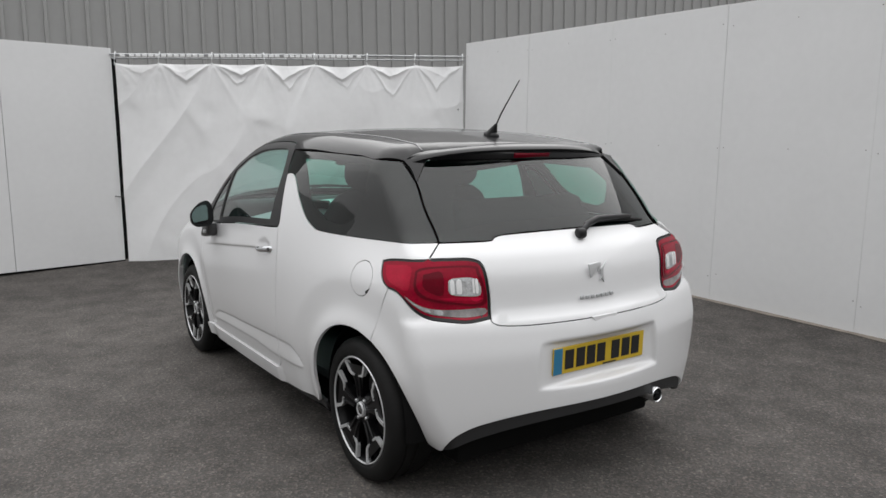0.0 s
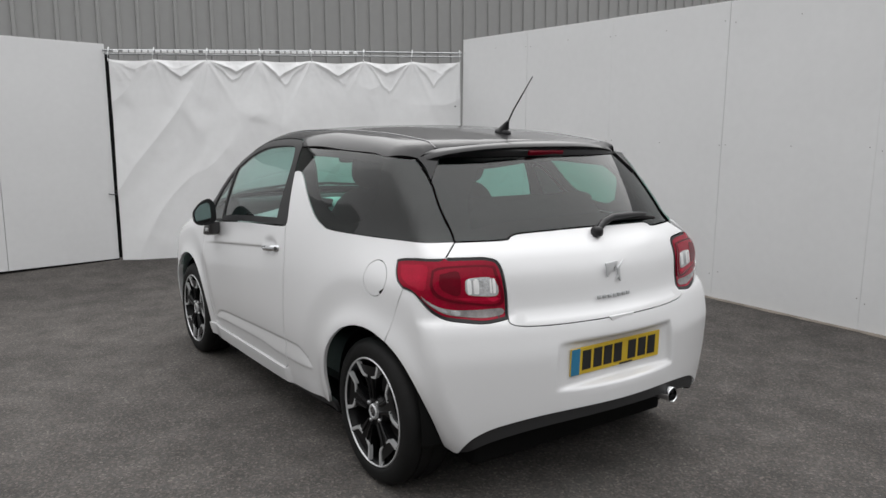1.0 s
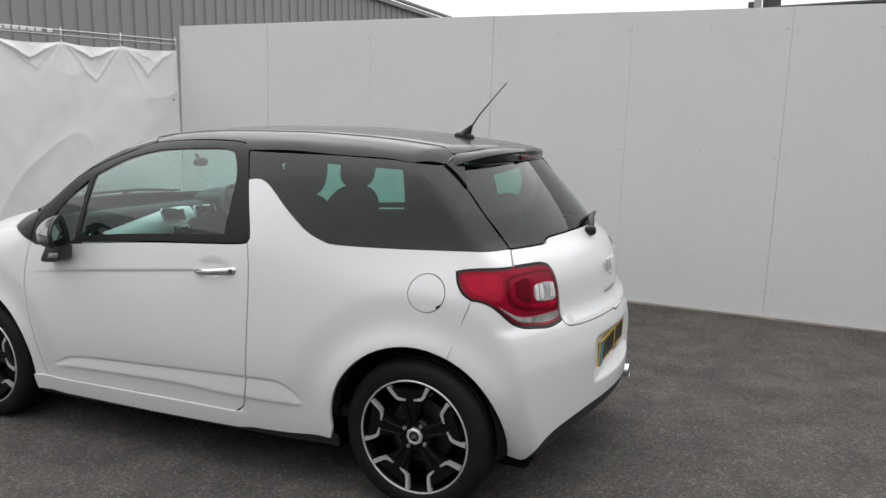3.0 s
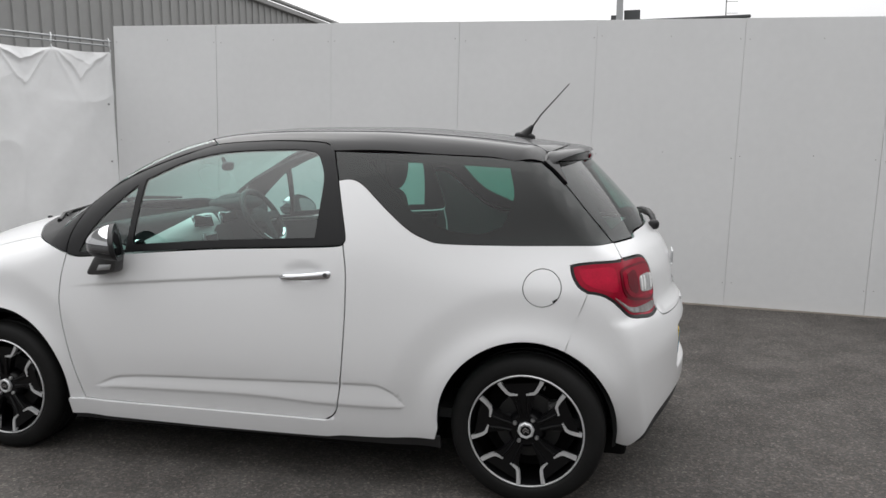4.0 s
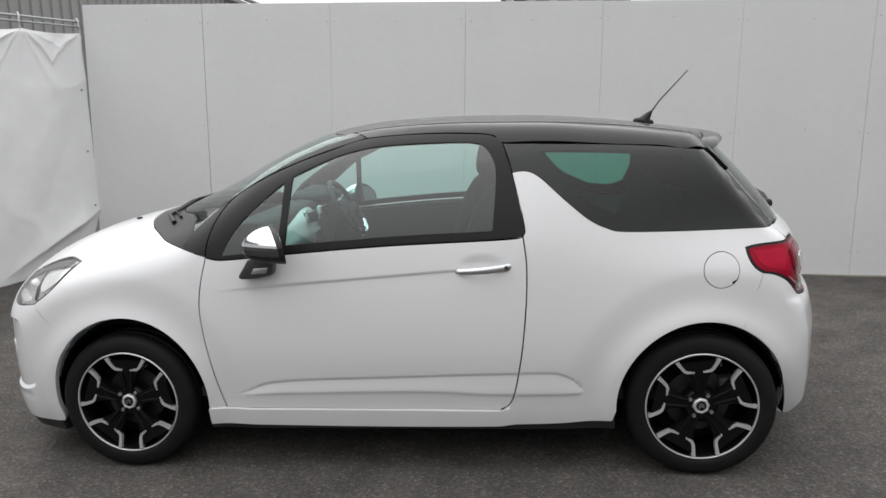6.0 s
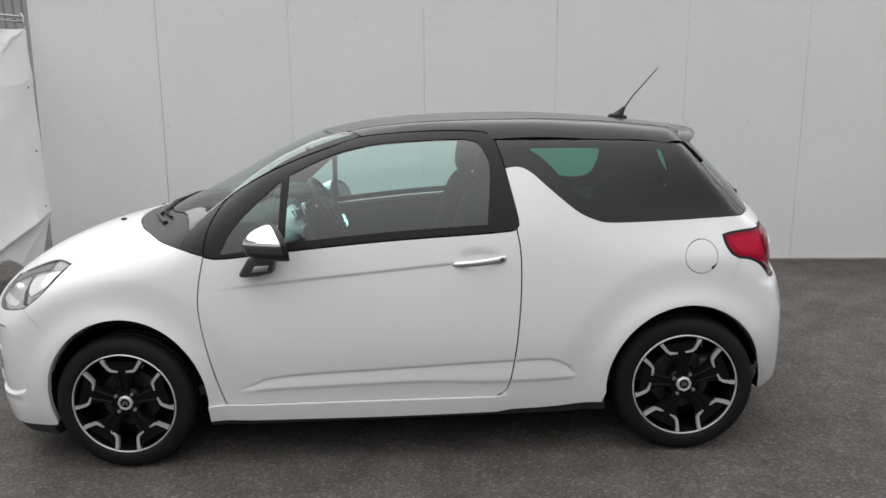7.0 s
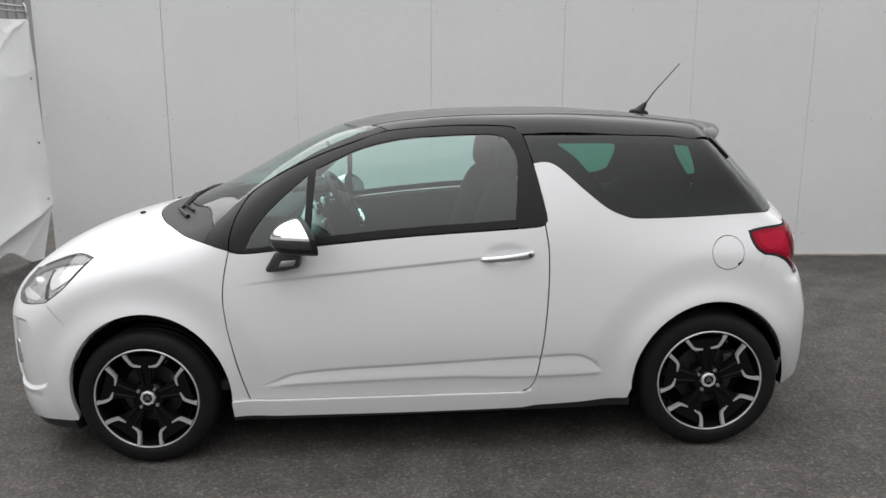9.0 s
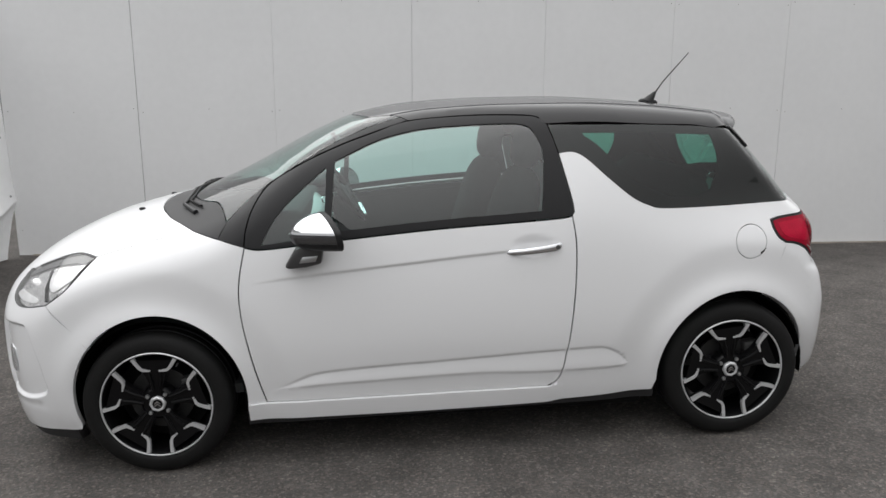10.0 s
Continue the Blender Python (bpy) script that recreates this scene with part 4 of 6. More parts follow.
RAIL_OUT = [(float(p[0]), float(p[1])) for p in to_skin(RAIL_SIDE, "side", -1)]
ROOF_BACK = [RAIL_IN[-1], (2.526, -0.42), (2.558, -0.23), (2.565, 0.0)]
skin("roof_rail", outline(RAIL_OUT, [RAIL_OUT[-1], (2.512, -0.54), RAIL_IN[-1]], RAIL_IN[::-1], [RAIL_IN[0], A_XY[0]], [A_XY[0], RAIL_OUT[0]]), "top", M_BLACK, car, mirror=True, label="gloss black roof edge")
skin("roof", outline(RAIL_IN, both(ROOF_BACK), [(x, -y) for x, y in RAIL_IN[::-1]], both(ROOF_FRONT[1:])[::-1]), "top", M_BLACK, car, label="gloss black roof panel")

# the tail
LAMP_IN = [(2.812, -0.67, 0.983), (2.87, -0.62, 0.982), (2.931, -0.551, 0.978), (2.964, -0.515, 0.952), (2.999, -0.509, 0.859), (3.025, -0.519, 0.752)]
LAMP_LOW = [(3.025, -0.519, 0.752), (2.98, -0.59, 0.742), (2.939, -0.65, 0.747), (2.852, -0.72, 0.768), (2.768, -0.755, 0.836), (2.73, -0.77, 0.856), (2.692, -0.782, 0.862)]
tip3 = to_skin(LAMP_TIP, "side", -1)
up3 = to_skin(LAMP_UPPER, "side", -1)
LAMP = outline(tail_uv(up3), tail_uv(tip3), tail_uv(LAMP_LOW[::-1]), tail_uv(LAMP_IN[::-1]))
TG_LOW = [(3.025, -0.519, 0.745), (3.05, -0.50, 0.727), (3.09, -0.392, 0.718), (3.119, -0.16, 0.717), (3.12, 0.0, 0.718)]
TG_TOP = [tuple(to_skin([(2.780, 1.037)], "side", -1)[0]), (2.93, -0.47, 1.038), (2.935, -0.435, 1.043), (2.937, -0.40, 1.057), (2.96, -0.2, 1.064), (2.967, 0.0, 1.066)]


def across(run3):
    uv = tail_uv(run3)
    return uv + [(-u, v) for u, v in uv[::-1][1:]]


def flip_u(uv):
    return [(-u, v) for u, v in uv]


shut_lo = tail_uv(to_skin([(2.780, 1.037), (2.812, 0.983)], "side", -1))
skin("tailgate", outline(across(TG_TOP), flip_u(shut_lo), flip_u(tail_uv(LAMP_IN)), across(TG_LOW)[::-1], tail_uv(LAMP_IN[::-1]), shut_lo[::-1]), "tail", M_WHITE, car, res=0.025, gap=0.0034, label="white lower tailgate")
shut3 = to_skin(TAIL_SHUT, "side", -1)
SHUT = tail_uv(shut3)
GLASS_TOP = [SHUT[0], (SHUT[0][0] * 0.9, 1.356), (SHUT[0][0] * 0.5, 1.366), (0.0, 1.37)]
skin("rear_window", outline([SHUT[-1]] + tail_uv(TG_TOP)[1:] + flip_u(tail_uv(TG_TOP))[::-1][1:-1] + [(-SHUT[-1][0], SHUT[-1][1])], flip_u(SHUT)[::-1], flip_u(GLASS_TOP) + GLASS_TOP[::-1][1:], SHUT), "tail", M_GLASS_DARK, car, gap=0.0036, thick=0.004, lift=-0.002, label="dark privacy-glass rear window")
BMP_SIDE = [(2.692, 0.862), (2.668, 0.80), (2.622, 0.67), (2.612, 0.642)]
arch_back = [p for p in ARCH_R if p[0] > 2.612 and p[1] > 0.262][::-1]
bs3, ab3 = to_skin(BMP_SIDE, "side", -1), to_skin([(2.612, 0.642)] + arch_back + [(2.80, 0.240)], "side", -1)
BMP_LOW = [tuple(ab3[-1]), (2.852, -0.648, 0.222), (2.895, -0.655, 0.254), (2.928, -0.648, 0.286), (2.957, -0.622, 0.312), (2.99, -0.55, 0.340), (3.05, -0.41, 0.364), (3.09, -0.25, 0.375), (3.10, 0.0, 0.378)]
low, top = across(BMP_LOW), across(TG_LOW)


def dent(p):
    """The flat-floored recess for the plate."""
    y, z = np.abs(p[:, 1] - 0.015), p[:, 2]
    w = 0.318 + 0.10 * (0.64 - z)
    ease = [1 / (1 + np.exp(-np.clip(d / 0.0035, -40, 40))) for d in (w - y, 0.642 - z, z - 0.462)]
    return -np.maximum(p[:, 0] - 3.052, 0) * ease[0] * ease[1] * ease[2]


DENT = [(y, e + o) for e in (0.642, 0.462) for o in (-0.016, -0.008, -0.003, 0.0, 0.003, 0.008, 0.016) for y in np.arange(-0.36, 0.361, 0.015)]
DENT += [(sd * (0.318 + 0.10 * (0.64 - z) + o), z) for sd in (-1, 1) for o in (-0.016, -0.008, -0.003, 0.0, 0.003, 0.008, 0.016) for z in np.arange(0.445, 0.66, 0.012)]
DENT = [(y + 0.015, z) for y, z in DENT]
DENT = np.array([(TAIL_R * math.atan2(y, 3.103 - 0.20 * (abs(y) / 0.78) ** 1.9 - AXIS_X), z) for y, z in DENT])
skin("rear_bumper", outline(tail_uv(LAMP_LOW[::-1]), top, flip_u(tail_uv(LAMP_LOW)), flip_u(tail_uv(bs3)), flip_u(tail_uv(ab3)), low[::-1], tail_uv(ab3)[::-1], tail_uv(bs3)[::-1]),
     "tail", M_WHITE, car, res=0.022, gap=0.0005, relief=dent, extra=DENT, thick=0.05, round_edge=0.004, label="white rear bumper with a sunk plate recess")
VALANCE = tail_uv([(2.860, -0.648, 0.230), (2.905, -0.652, 0.267), (2.957, -0.620, 0.322), (2.99, -0.545, 0.350), (3.05, -0.405, 0.374), (3.09, -0.25, 0.385), (3.10, 0.0, 0.388)])
skin("rear_valance", outline(VALANCE + flip_u(VALANCE)[::-1][1:],
     [(-VALANCE[0][0], 0.235), (-VALANCE[0][0] - 0.01, 0.222), (0.5, 0.275), (0.3, 0.315), (0.0, 0.330), (-0.3, 0.315), (-0.5, 0.275), (VALANCE[0][0] + 0.01, 0.222), (VALANCE[0][0], 0.235)]), "tail", M_PLASTIC, car, lift=-0.010, thick=0.05, label="black plastic lower valance")
for o in skin("tail_lamp", LAMP, "tail", M_TRIM, car, thick=0.03, mirror=True, lift=-0.001, res=0.02, label="large red tail lamp in a black surround"):
    pass

for sd in (-1, 1):
    q = [(x, sd * y) for x, y in dense(RAIL_IN, 0.06)]
    part("roof_moulding", rod([tuple(v + np.array([0, 0, 0.0005])) for v in onto([(x, y, 0) for x, y in q], 2, 1)], 0.0035, 8), M_MOULD, car, "shiny dark moulding along the roof edge", smooth=True)


# the nose


def nose_uv(points):
    return [(TAIL_R * math.atan2(y, NOSE_X - x), z) for x, y, z in points]


HEAD_SIDE = to_skin([(-0.205, 0.926), (-0.309, 0.813), (-0.40, 0.748)], "side", -1)
bl3 = to_skin(BON_LAMP, "top", 1)
HEAD_IN = [tuple(p) for p in bl3[:4]]
HEAD_LOW = [tuple(HEAD_SIDE[-1]), (-0.47, -0.71, 0.732), (-0.54, -0.67, 0.727), (-0.587, -0.627, 0.735), (-0.622, -0.56, 0.765), tuple(bl3[3])]
HEAD = outline(nose_uv(HEAD_SIDE), nose_uv(HEAD_LOW), nose_uv(HEAD_IN)[::-1])
bf0 = to_skin([(-0.40, 0.748), ARCH_F[18]], "side", -1)
bf3 = to_skin(ARCH_F[18:] + [(-0.325, 0.205)], "side", -1)
NB_TOP = [tuple(p) for p in bl3[3:]]
NB_LOW = [tuple(bf3[-1]), (-0.55, -0.62, 0.185), (-0.70, -0.3, 0.18), (-0.73, 0.0, 0.18)]


def over(uv):
    return list(uv) + [(-u, v) for u, v in uv[::-1][1:]]


SCOOP = outline([(-0.36, 0.640), (-0.433, 0.648), (-0.518, 0.660), (-0.557, 0.660)], [(-0.557, 0.660), (-0.575, 0.640), (-0.590, 0.584), (-0.606, 0.506), (-0.612, 0.436), (-0.616, 0.385), (-0.600, 0.360)],
                [(-0.600, 0.360), (-0.56, 0.342), (-0.50, 0.330), (-0.36, 0.328)], [(-0.36, 0.328), (-0.345, 0.48), (-0.36, 0.640)])


def scooped(p):
    """The hollow at each corner of the front bumper: a sharp upper edge, a flat floor and a ledge below."""
    uv = np.array([(-TAIL_R * abs(math.atan2(y, NOSE_X - x)), z) for x, y, z in p])
    a, b = SCOOP, np.roll(SCOOP, -1, 0)
    ab = b - a
    far = np.empty(len(uv))
    for i, q in enumerate(uv):
        t = np.clip(((q - a) * ab).sum(1) / np.maximum((ab * ab).sum(1), 1e-12), 0, 1)
        far[i] = np.min(np.hypot(*(a + t[:, None] * ab - q).T))
    d = np.where(inside(uv, SCOOP), far, -far)
    k = np.clip((d + 0.003) / 0.014, 0, 1)
    crease = 0.004 * np.exp(-((p[:, 2] - 0.318) / 0.012) ** 2) * (np.abs(p[:, 1]) < 0.74)
    return -0.017 * k * k * (3 - 2 * k) - crease


SCOOP_GRID = np.vstack([inset(SCOOP if area(SCOOP) > 0 else SCOOP[::-1], o) for o in (-0.008, -0.003, 0.001, 0.005, 0.009, 0.014)])
SCOOP_GRID = np.vstack([SCOOP_GRID, SCOOP_GRID * [-1, 1]])
skin("front_bumper", outline(nose_uv(bf0), nose_uv(bf3), over(nose_uv(NB_LOW)), flip_u(nose_uv(bf3))[::-1], flip_u(nose_uv(bf0))[::-1], flip_u(nose_uv(HEAD_LOW)), flip_u(over(nose_uv(NB_TOP))), nose_uv(HEAD_LOW)[::-1]),
     "nose", M_WHITE, car, res=0.024, thick=0.03, gap=0.0005, relief=scooped, extra=SCOOP_GRID, label="white front bumper with a hollow at each corner")
skin("front_lip", outline(over(nose_uv([(-0.36, -0.77, 0.205), (-0.55, -0.62, 0.19), (-0.70, -0.3, 0.185), (-0.73, 0.0, 0.185)])), over(nose_uv([(-0.36, -0.77, 0.145), (-0.55, -0.62, 0.14), (-0.70, -0.3, 0.14), (-0.73, 0.0, 0.14)]))[::-1]), "nose", M_PLASTIC, car, lift=-0.012, thick=0.05, label="black lower front lip")
for o in skin("headlamp", HEAD, "nose", M_LENS, car, thick=0, lift=-0.001, res=0.025, mirror=True, label="clear headlamp cover"):
    pass
skin("headlamp_bowl", inset(HEAD if area(HEAD) > 0 else HEAD[::-1], 0.004), "nose", M_BOWL, car, thick=0, lift=-0.017, res=0.02, mirror=True, label="silver headlamp reflector")

# underside, wheel wells and cabin shell
part("underbody", join(box(3.3, 1.12, 0.10, pose(1.2, 0, 0.190), bevel=0.02), box(1.70, 1.49, 0.10, pose(1.235, 0, 0.200), bevel=0.03)), M_DARK, car, "black underside")


def well(x, side):
    bm = lathe([(0.345, 0.0), (0.36, 0.03), (0.36, 0.30), (0.0, 0.30)], 40)
    bmesh.ops.delete(bm, geom=[v for v in bm.verts if v.co.z < -0.08], context="VERTS")
    bm.transform(pose(x, -0.77, 0.315) if side < 0 else pose(x, 0.77, 0.315) @ Matrix.Diagonal((1, -1, 1, 1)))
    return bm


for wx in (0.010, 2.452):
    for sd in (-1, 1):
        part("wheel_well", well(wx, sd), M_DARK, car, "black wheel-arch liner", smooth=True)


# ---- wheels ----
def build_wheel():
    w = new("wheel", None)
    r = 0.308
    tyre = part("tyre", lathe([(0.227, -0.098), (0.235, -0.106), (0.248, -0.109), (0.272, -0.108), (0.292, -0.099), (0.302, -0.086), (r - 0.001, -0.07), (r, -0.055), (r - 0.006, -0.052), (r - 0.006, -0.046), (r, -0.043), (r, -0.012), (r - 0.006, -0.009), (r - 0.006, 0.009),
                               (r, 0.012), (r, 0.07), (0.300, 0.09), (0.27, 0.105), (0.22, 0.1), (0.21, 0.06), (0.212, -0.05), (0.227, -0.098)], 72), M_RUBBER, w, "black low-profile tyre", smooth=True)
    rim = part("rim", lathe([(0.2130, -0.104), (0.2150, -0.1065), (0.2175, -0.1065), (0.2200, -0.104), (0.2205, -0.097), (0.214, -0.092), (0.2125, -0.096), (0.2130, -0.104)], 96), M_RIM_CUT, w, "machined silver rim edge", smooth=True)
    rim.scale = (1.042, 1.0, 1.042)
    part("barrel", lathe([(0.2132, -0.101), (0.204, -0.086), (0.199, -0.02), (0.19, 0.08), (0.21, 0.09)], 60), M_RIM_BLACK, rim, "gloss black wheel barrel", smooth=True)
    for k in range(5):
        a0 = 88 + 72 * k
        pieces = []
        pts = []
        for s in (1, -1):
            run = [(0.048, 24), (0.085, 18), (0.125, 18), (0.150, 20), (0.175, 22.5), (0.206, 25)]
            run = [(rr, a0 + s * aa) for rr, aa in run]
            pts.append([(rr * math.cos(radians(a)), rr * math.sin(radians(a)), -0.086 - 0.014 * ((rr - 0.05) / 0.16)) for rr, a in run])
        bm = bmesh.new()
        left, right = [[bm.verts.new((x, y, z)) for x, z, y in line] for line in pts]
        deep = [[bm.verts.new((v.co.x, v.co.y + 0.03, v.co.z)) for v in line] for line in (left, right)]
        for i in range(len(left) - 1):
            bm.faces.new((left[i], left[i + 1], right[i + 1], right[i]))
            bm.faces.new((left[i + 1], left[i], deep[0][i], deep[0][i + 1]))
            bm.faces.new((right[i], right[i + 1], deep[1][i + 1], deep[1][i]))
        bmesh.ops.recalc_face_normals(bm, faces=bm.faces[:])
        spoke = part("spoke", bm, M_RIM_BLACK, rim, "gloss black spoke")
        ridge = []
        for s in (1, -1):
            q = [(rr * math.cos(radians(a0 + s * aa)), -0.089 - 0.012 * ((rr - 0.05) / 0.16), rr * math.sin(radians(a0 + s * aa))) for rr, aa in ((0.055, 14), (0.1, 9.5), (0.15, 9.5))]
            ridge.append(rod(q, [0.006, 0.007, 0.004], 8))
        part("spoke_ridge", join(*ridge), M_RIM_BLACK, rim, smooth=True)
        for s in (1, -1):
            line = [(0.210, 23.0), (0.186, 22.0), (0.163, 20.2), (0.152, 17.5), (0.143, 6.5)]
            widths = [0.0072, 0.0064, 0.0058, 0.0054, 0.0032]
            cut = bmesh.new()
            top, bot, low = [], [], []
            for i, (rr, aa) in enumerate(line):
                p = Vector((rr * math.cos(radians(a0 + s * aa)), rr * math.sin(radians(a0 + s * aa))))
                q = line[min(i + 1, 4)]
                o = line[max(i - 1, 0)]
                d = Vector((q[0] * math.cos(radians(a0 + s * q[1])), q[0] * math.sin(radians(a0 + s * q[1])))) - Vector((o[0] * math.cos(radians(a0 + s * o[1])), o[0] * math.sin(radians(a0 + s * o[1]))))
                n = Vector((-d.y, d.x)).normalized() * widths[i]
                y = -0.089 - 0.0155 * ((rr - 0.05) / 0.16) - 0.002
                top.append(cut.verts.new((p.x + n.x, y, p.y + n.y)))
                bot.append(cut.verts.new((p.x - n.x, y, p.y - n.y)))
                low.append((cut.verts.new((p.x + n.x * 1.2, y + 0.016, p.y + n.y * 1.2)), cut.verts.new((p.x - n.x * 1.2, y + 0.016, p.y - n.y * 1.2))))
            for i in range(4):
                cut.faces.new((top[i], top[i + 1], bot[i + 1], bot[i]))
                cut.faces.new((top[i], low[i][0], low[i + 1][0], top[i + 1]))
                cut.faces.new((bot[i + 1], low[i + 1][1], low[i][1], bot[i]))
            bmesh.ops.recalc_face_normals(cut, faces=cut.faces[:])
            part("spoke_tip", cut, M_RIM_CUT, rim, "machined silver spoke tip")
    part("hub", lathe([(0.0, -0.084), (0.058, -0.084), (0.07, -0.072), (0.075, -0.04)], 40), M_RIM_BLACK, rim, smooth=True)
    cap = part("hub_cap", lathe([(0.0, -0.093), (0.0205, -0.093), (0.0215, -0.0965), (0.028, -0.098), (0.0325, -0.094), (0.0335, -0.08)], 8), M_RIM_CUT, rim, "silver hub cap with a double chevron mark", smooth=True)
    part("hub_disc", lathe([(0.0, -0.0945), (0.0200, -0.0945)], 24), M_RIM_BLACK, rim)
    for dz in (-0.007, 0.003):
        part("chevron", slab([(-0.012, dz - 0.004), (0, dz + 0.006), (0.012, dz - 0.004), (0.012, dz), (0, dz + 0.0105), (-0.012, dz)], 0.002, pose(0, -0.096, 0)), M_CHROME, rim)
    for k in range(4):
        a = radians(45 + 90 * k + 5)
        part("wheel_bolt", lathe([(0.0, -0.095), (0.006, -0.095), (0.0085, -0.091), (0.0085, -0.08)], 12), M_SATIN, rim, smooth=True).location = (0.049 * math.cos(a), 0, 0.049 * math.sin(a))
    part("valve", rod([(0.19 * math.cos(radians(60)), -0.085, 0.19 * math.sin(radians(60))), (0.18 * math.cos(radians(60)), -0.1, 0.18 * math.sin(radians(60)))], 0.003), M_CALIPER, rim)
    part("brake_disc", lathe([(0.05, -0.02), (0.132, -0.02), (0.132, 0.0), (0.05, 0.0)], 48), M_DISC, w, "grey steel brake disc", smooth=True)
    part("caliper", box(0.07, 0.06, 0.12, pose(0.125, -0.02, 0.03), bevel=0.012), M_CALIPER, w)
    part("splash_plate", lathe([(0.0, 0.03), (0.19, 0.03)], 40), M_DARK, w)
    return w


wheel = build_wheel()
wheel.parent = car
wheel.matrix_parent_inverse = CAR_INV
wheel.location = (0.0, -0.70, 0.308)
wheel["label"] = "black and machined-silver alloy wheel with a low tyre"
for x, y, turn, spin in ((2.464, -0.70, 0, -8), (0.0, 0.70, 180, 20), (2.464, 0.70, 180, 41)):
    copy_thing(wheel, pose(x, y, 0.308, 0, spin, turn))


# ---- lamps ----
def lens(name, uv, mat, parent, lift, label, res=0.02):
    for o in skin(name, outline(list(uv) + [uv[0]]), "tail", mat, parent, lift=lift, thick=0.006, gap=0.0, res=res, round_edge=0.0015, mirror=True, label=label):
        pass


LAMP_CCW = LAMP if area(LAMP) > 0 else LAMP[::-1]
lens("lens", [tuple(v) for v in inset(LAMP_CCW, 0.010)], M_RED_MID, car, 0.002, "red lamp lens")
lens("side_lens", [(-0.826, 0.950), (-0.780, 0.953), (-0.716, 0.955), (-0.712, 0.905), (-0.718, 0.868), (-0.750, 0.872), (-0.795, 0.888), (-0.817, 0.910)], M_RED, car, 0.0045, "bright red wrap-round lamp section")
lens("lower_lens", [(-0.728, 0.848), (-0.700, 0.826), (-0.667, 0.805), (-0.620, 0.793), (-0.550, 0.790), (-0.470, 0.790), (-0.469, 0.768), (-0.532, 0.759), (-0.604, 0.768), (-0.650, 0.779), (-0.687, 0.803), (-0.722, 0.838)], M_SMOKE, car, 0.005, "smoked clear strip low in the tail lamp")
lens("strip_window", [(-0.716, 0.838), (-0.700, 0.823), (-0.667, 0.802), (-0.652, 0.797), (-0.648, 0.783), (-0.687, 0.806)], M_CLEAR, car, 0.0075, "clear window of the low strip")
lens("strip_window", [(-0.640, 0.794), (-0.612, 0.790), (-0.610, 0.772), (-0.636, 0.779)], M_CLEAR, car, 0.0075, "clear window of the low strip")
lens("inner_lens", [(-0.697, 0.940), (-0.662, 0.953), (-0.515, 0.952), (-0.488, 0.928), (-0.468, 0.808), (-0.581, 0.812), (-0.664, 0.834), (-0.697, 0.872)], M_RED_DEEP, car, 0.006, "darker red inner lens")
lens("red_ring", [(-0.689, 0.934), (-0.655, 0.945), (-0.522, 0.944), (-0.499, 0.921), (-0.480, 0.817), (-0.581, 0.820), (-0.658, 0.843), (-0.689, 0.880)], M_RED_MID, car, 0.009, "crimson light guide")
lens("lamp_bowl", [(-0.672, 0.926), (-0.616, 0.931), (-0.610, 0.850), (-0.650, 0.860), (-0.672, 0.885)], M_RED_DEEP, car, 0.0112, "deep red brake lamp bowl")
lens("lower_guide", [(-0.600, 0.838), (-0.490, 0.834), (-0.486, 0.824), (-0.581, 0.826), (-0.630, 0.838)], M_RED, car, 0.0112, "red light guide")
lens("reflector", [(-0.522, 0.834), (-0.489, 0.834), (-0.487, 0.826), (-0.502, 0.818), (-0.518, 0.826)], M_RED_LIGHT, car, 0.0125, "small pale red reflector")
lens("clear_lens", [(-0.594, 0.898), (-0.580, 0.908), (-0.503, 0.904), (-0.487, 0.844), (-0.554, 0.843), (-0.590, 0.855)], M_CLEAR, car, 0.012, "clear reversing lamp window")
for u, w in ((-0.586, 0.012), (-0.566, 0.016), (-0.513, 0.006), (-0.503, 0.009)):
    lens("facet", [(u, 0.852), (u - 0.003, 0.900), (u + w - 0.003, 0.900), (u + w, 0.852)], M_FACET, car, 0.0145, "", res=0.03)
for u, w in ((-0.571, 0.004), (-0.546, 0.014), (-0.520, 0.005)):
    lens("lens_rib", [(u, 0.850), (u - 0.003, 0.901), (u + w - 0.003, 0.901), (u + w, 0.850)], M_CLEAR, car, 0.0142, "", res=0.03)

# fuel flap
skin("fuel_flap", FUEL, "side", M_WHITE, car, label="round white fuel flap", res=0.02)
skin("flap_catch", outline(arc(2.522, 0.882, 0.0725, -52, -25, 6), [(2.582, 0.845), (2.560, 0.836), (2.564, 0.828)]), "side", M_DARK, car, lift=0.0015, gap=0, thick=0.002, res=0.01, label="dark finger notch in the fuel flap")


# ---- door handles and mirrors ----
def mirrored(bm):
    out = bm.copy()
    out.transform(Matrix.Diagonal((1, -1, 1, 1)))
    bmesh.ops.reverse_faces(out, faces=out.faces[:])
    return out


def pair(name, bm, mat, label="", smooth=True):
    part(name, mirrored(bm), mat, car, label, smooth=smooth)
    return part(name, bm, mat, car, label, smooth=smooth)


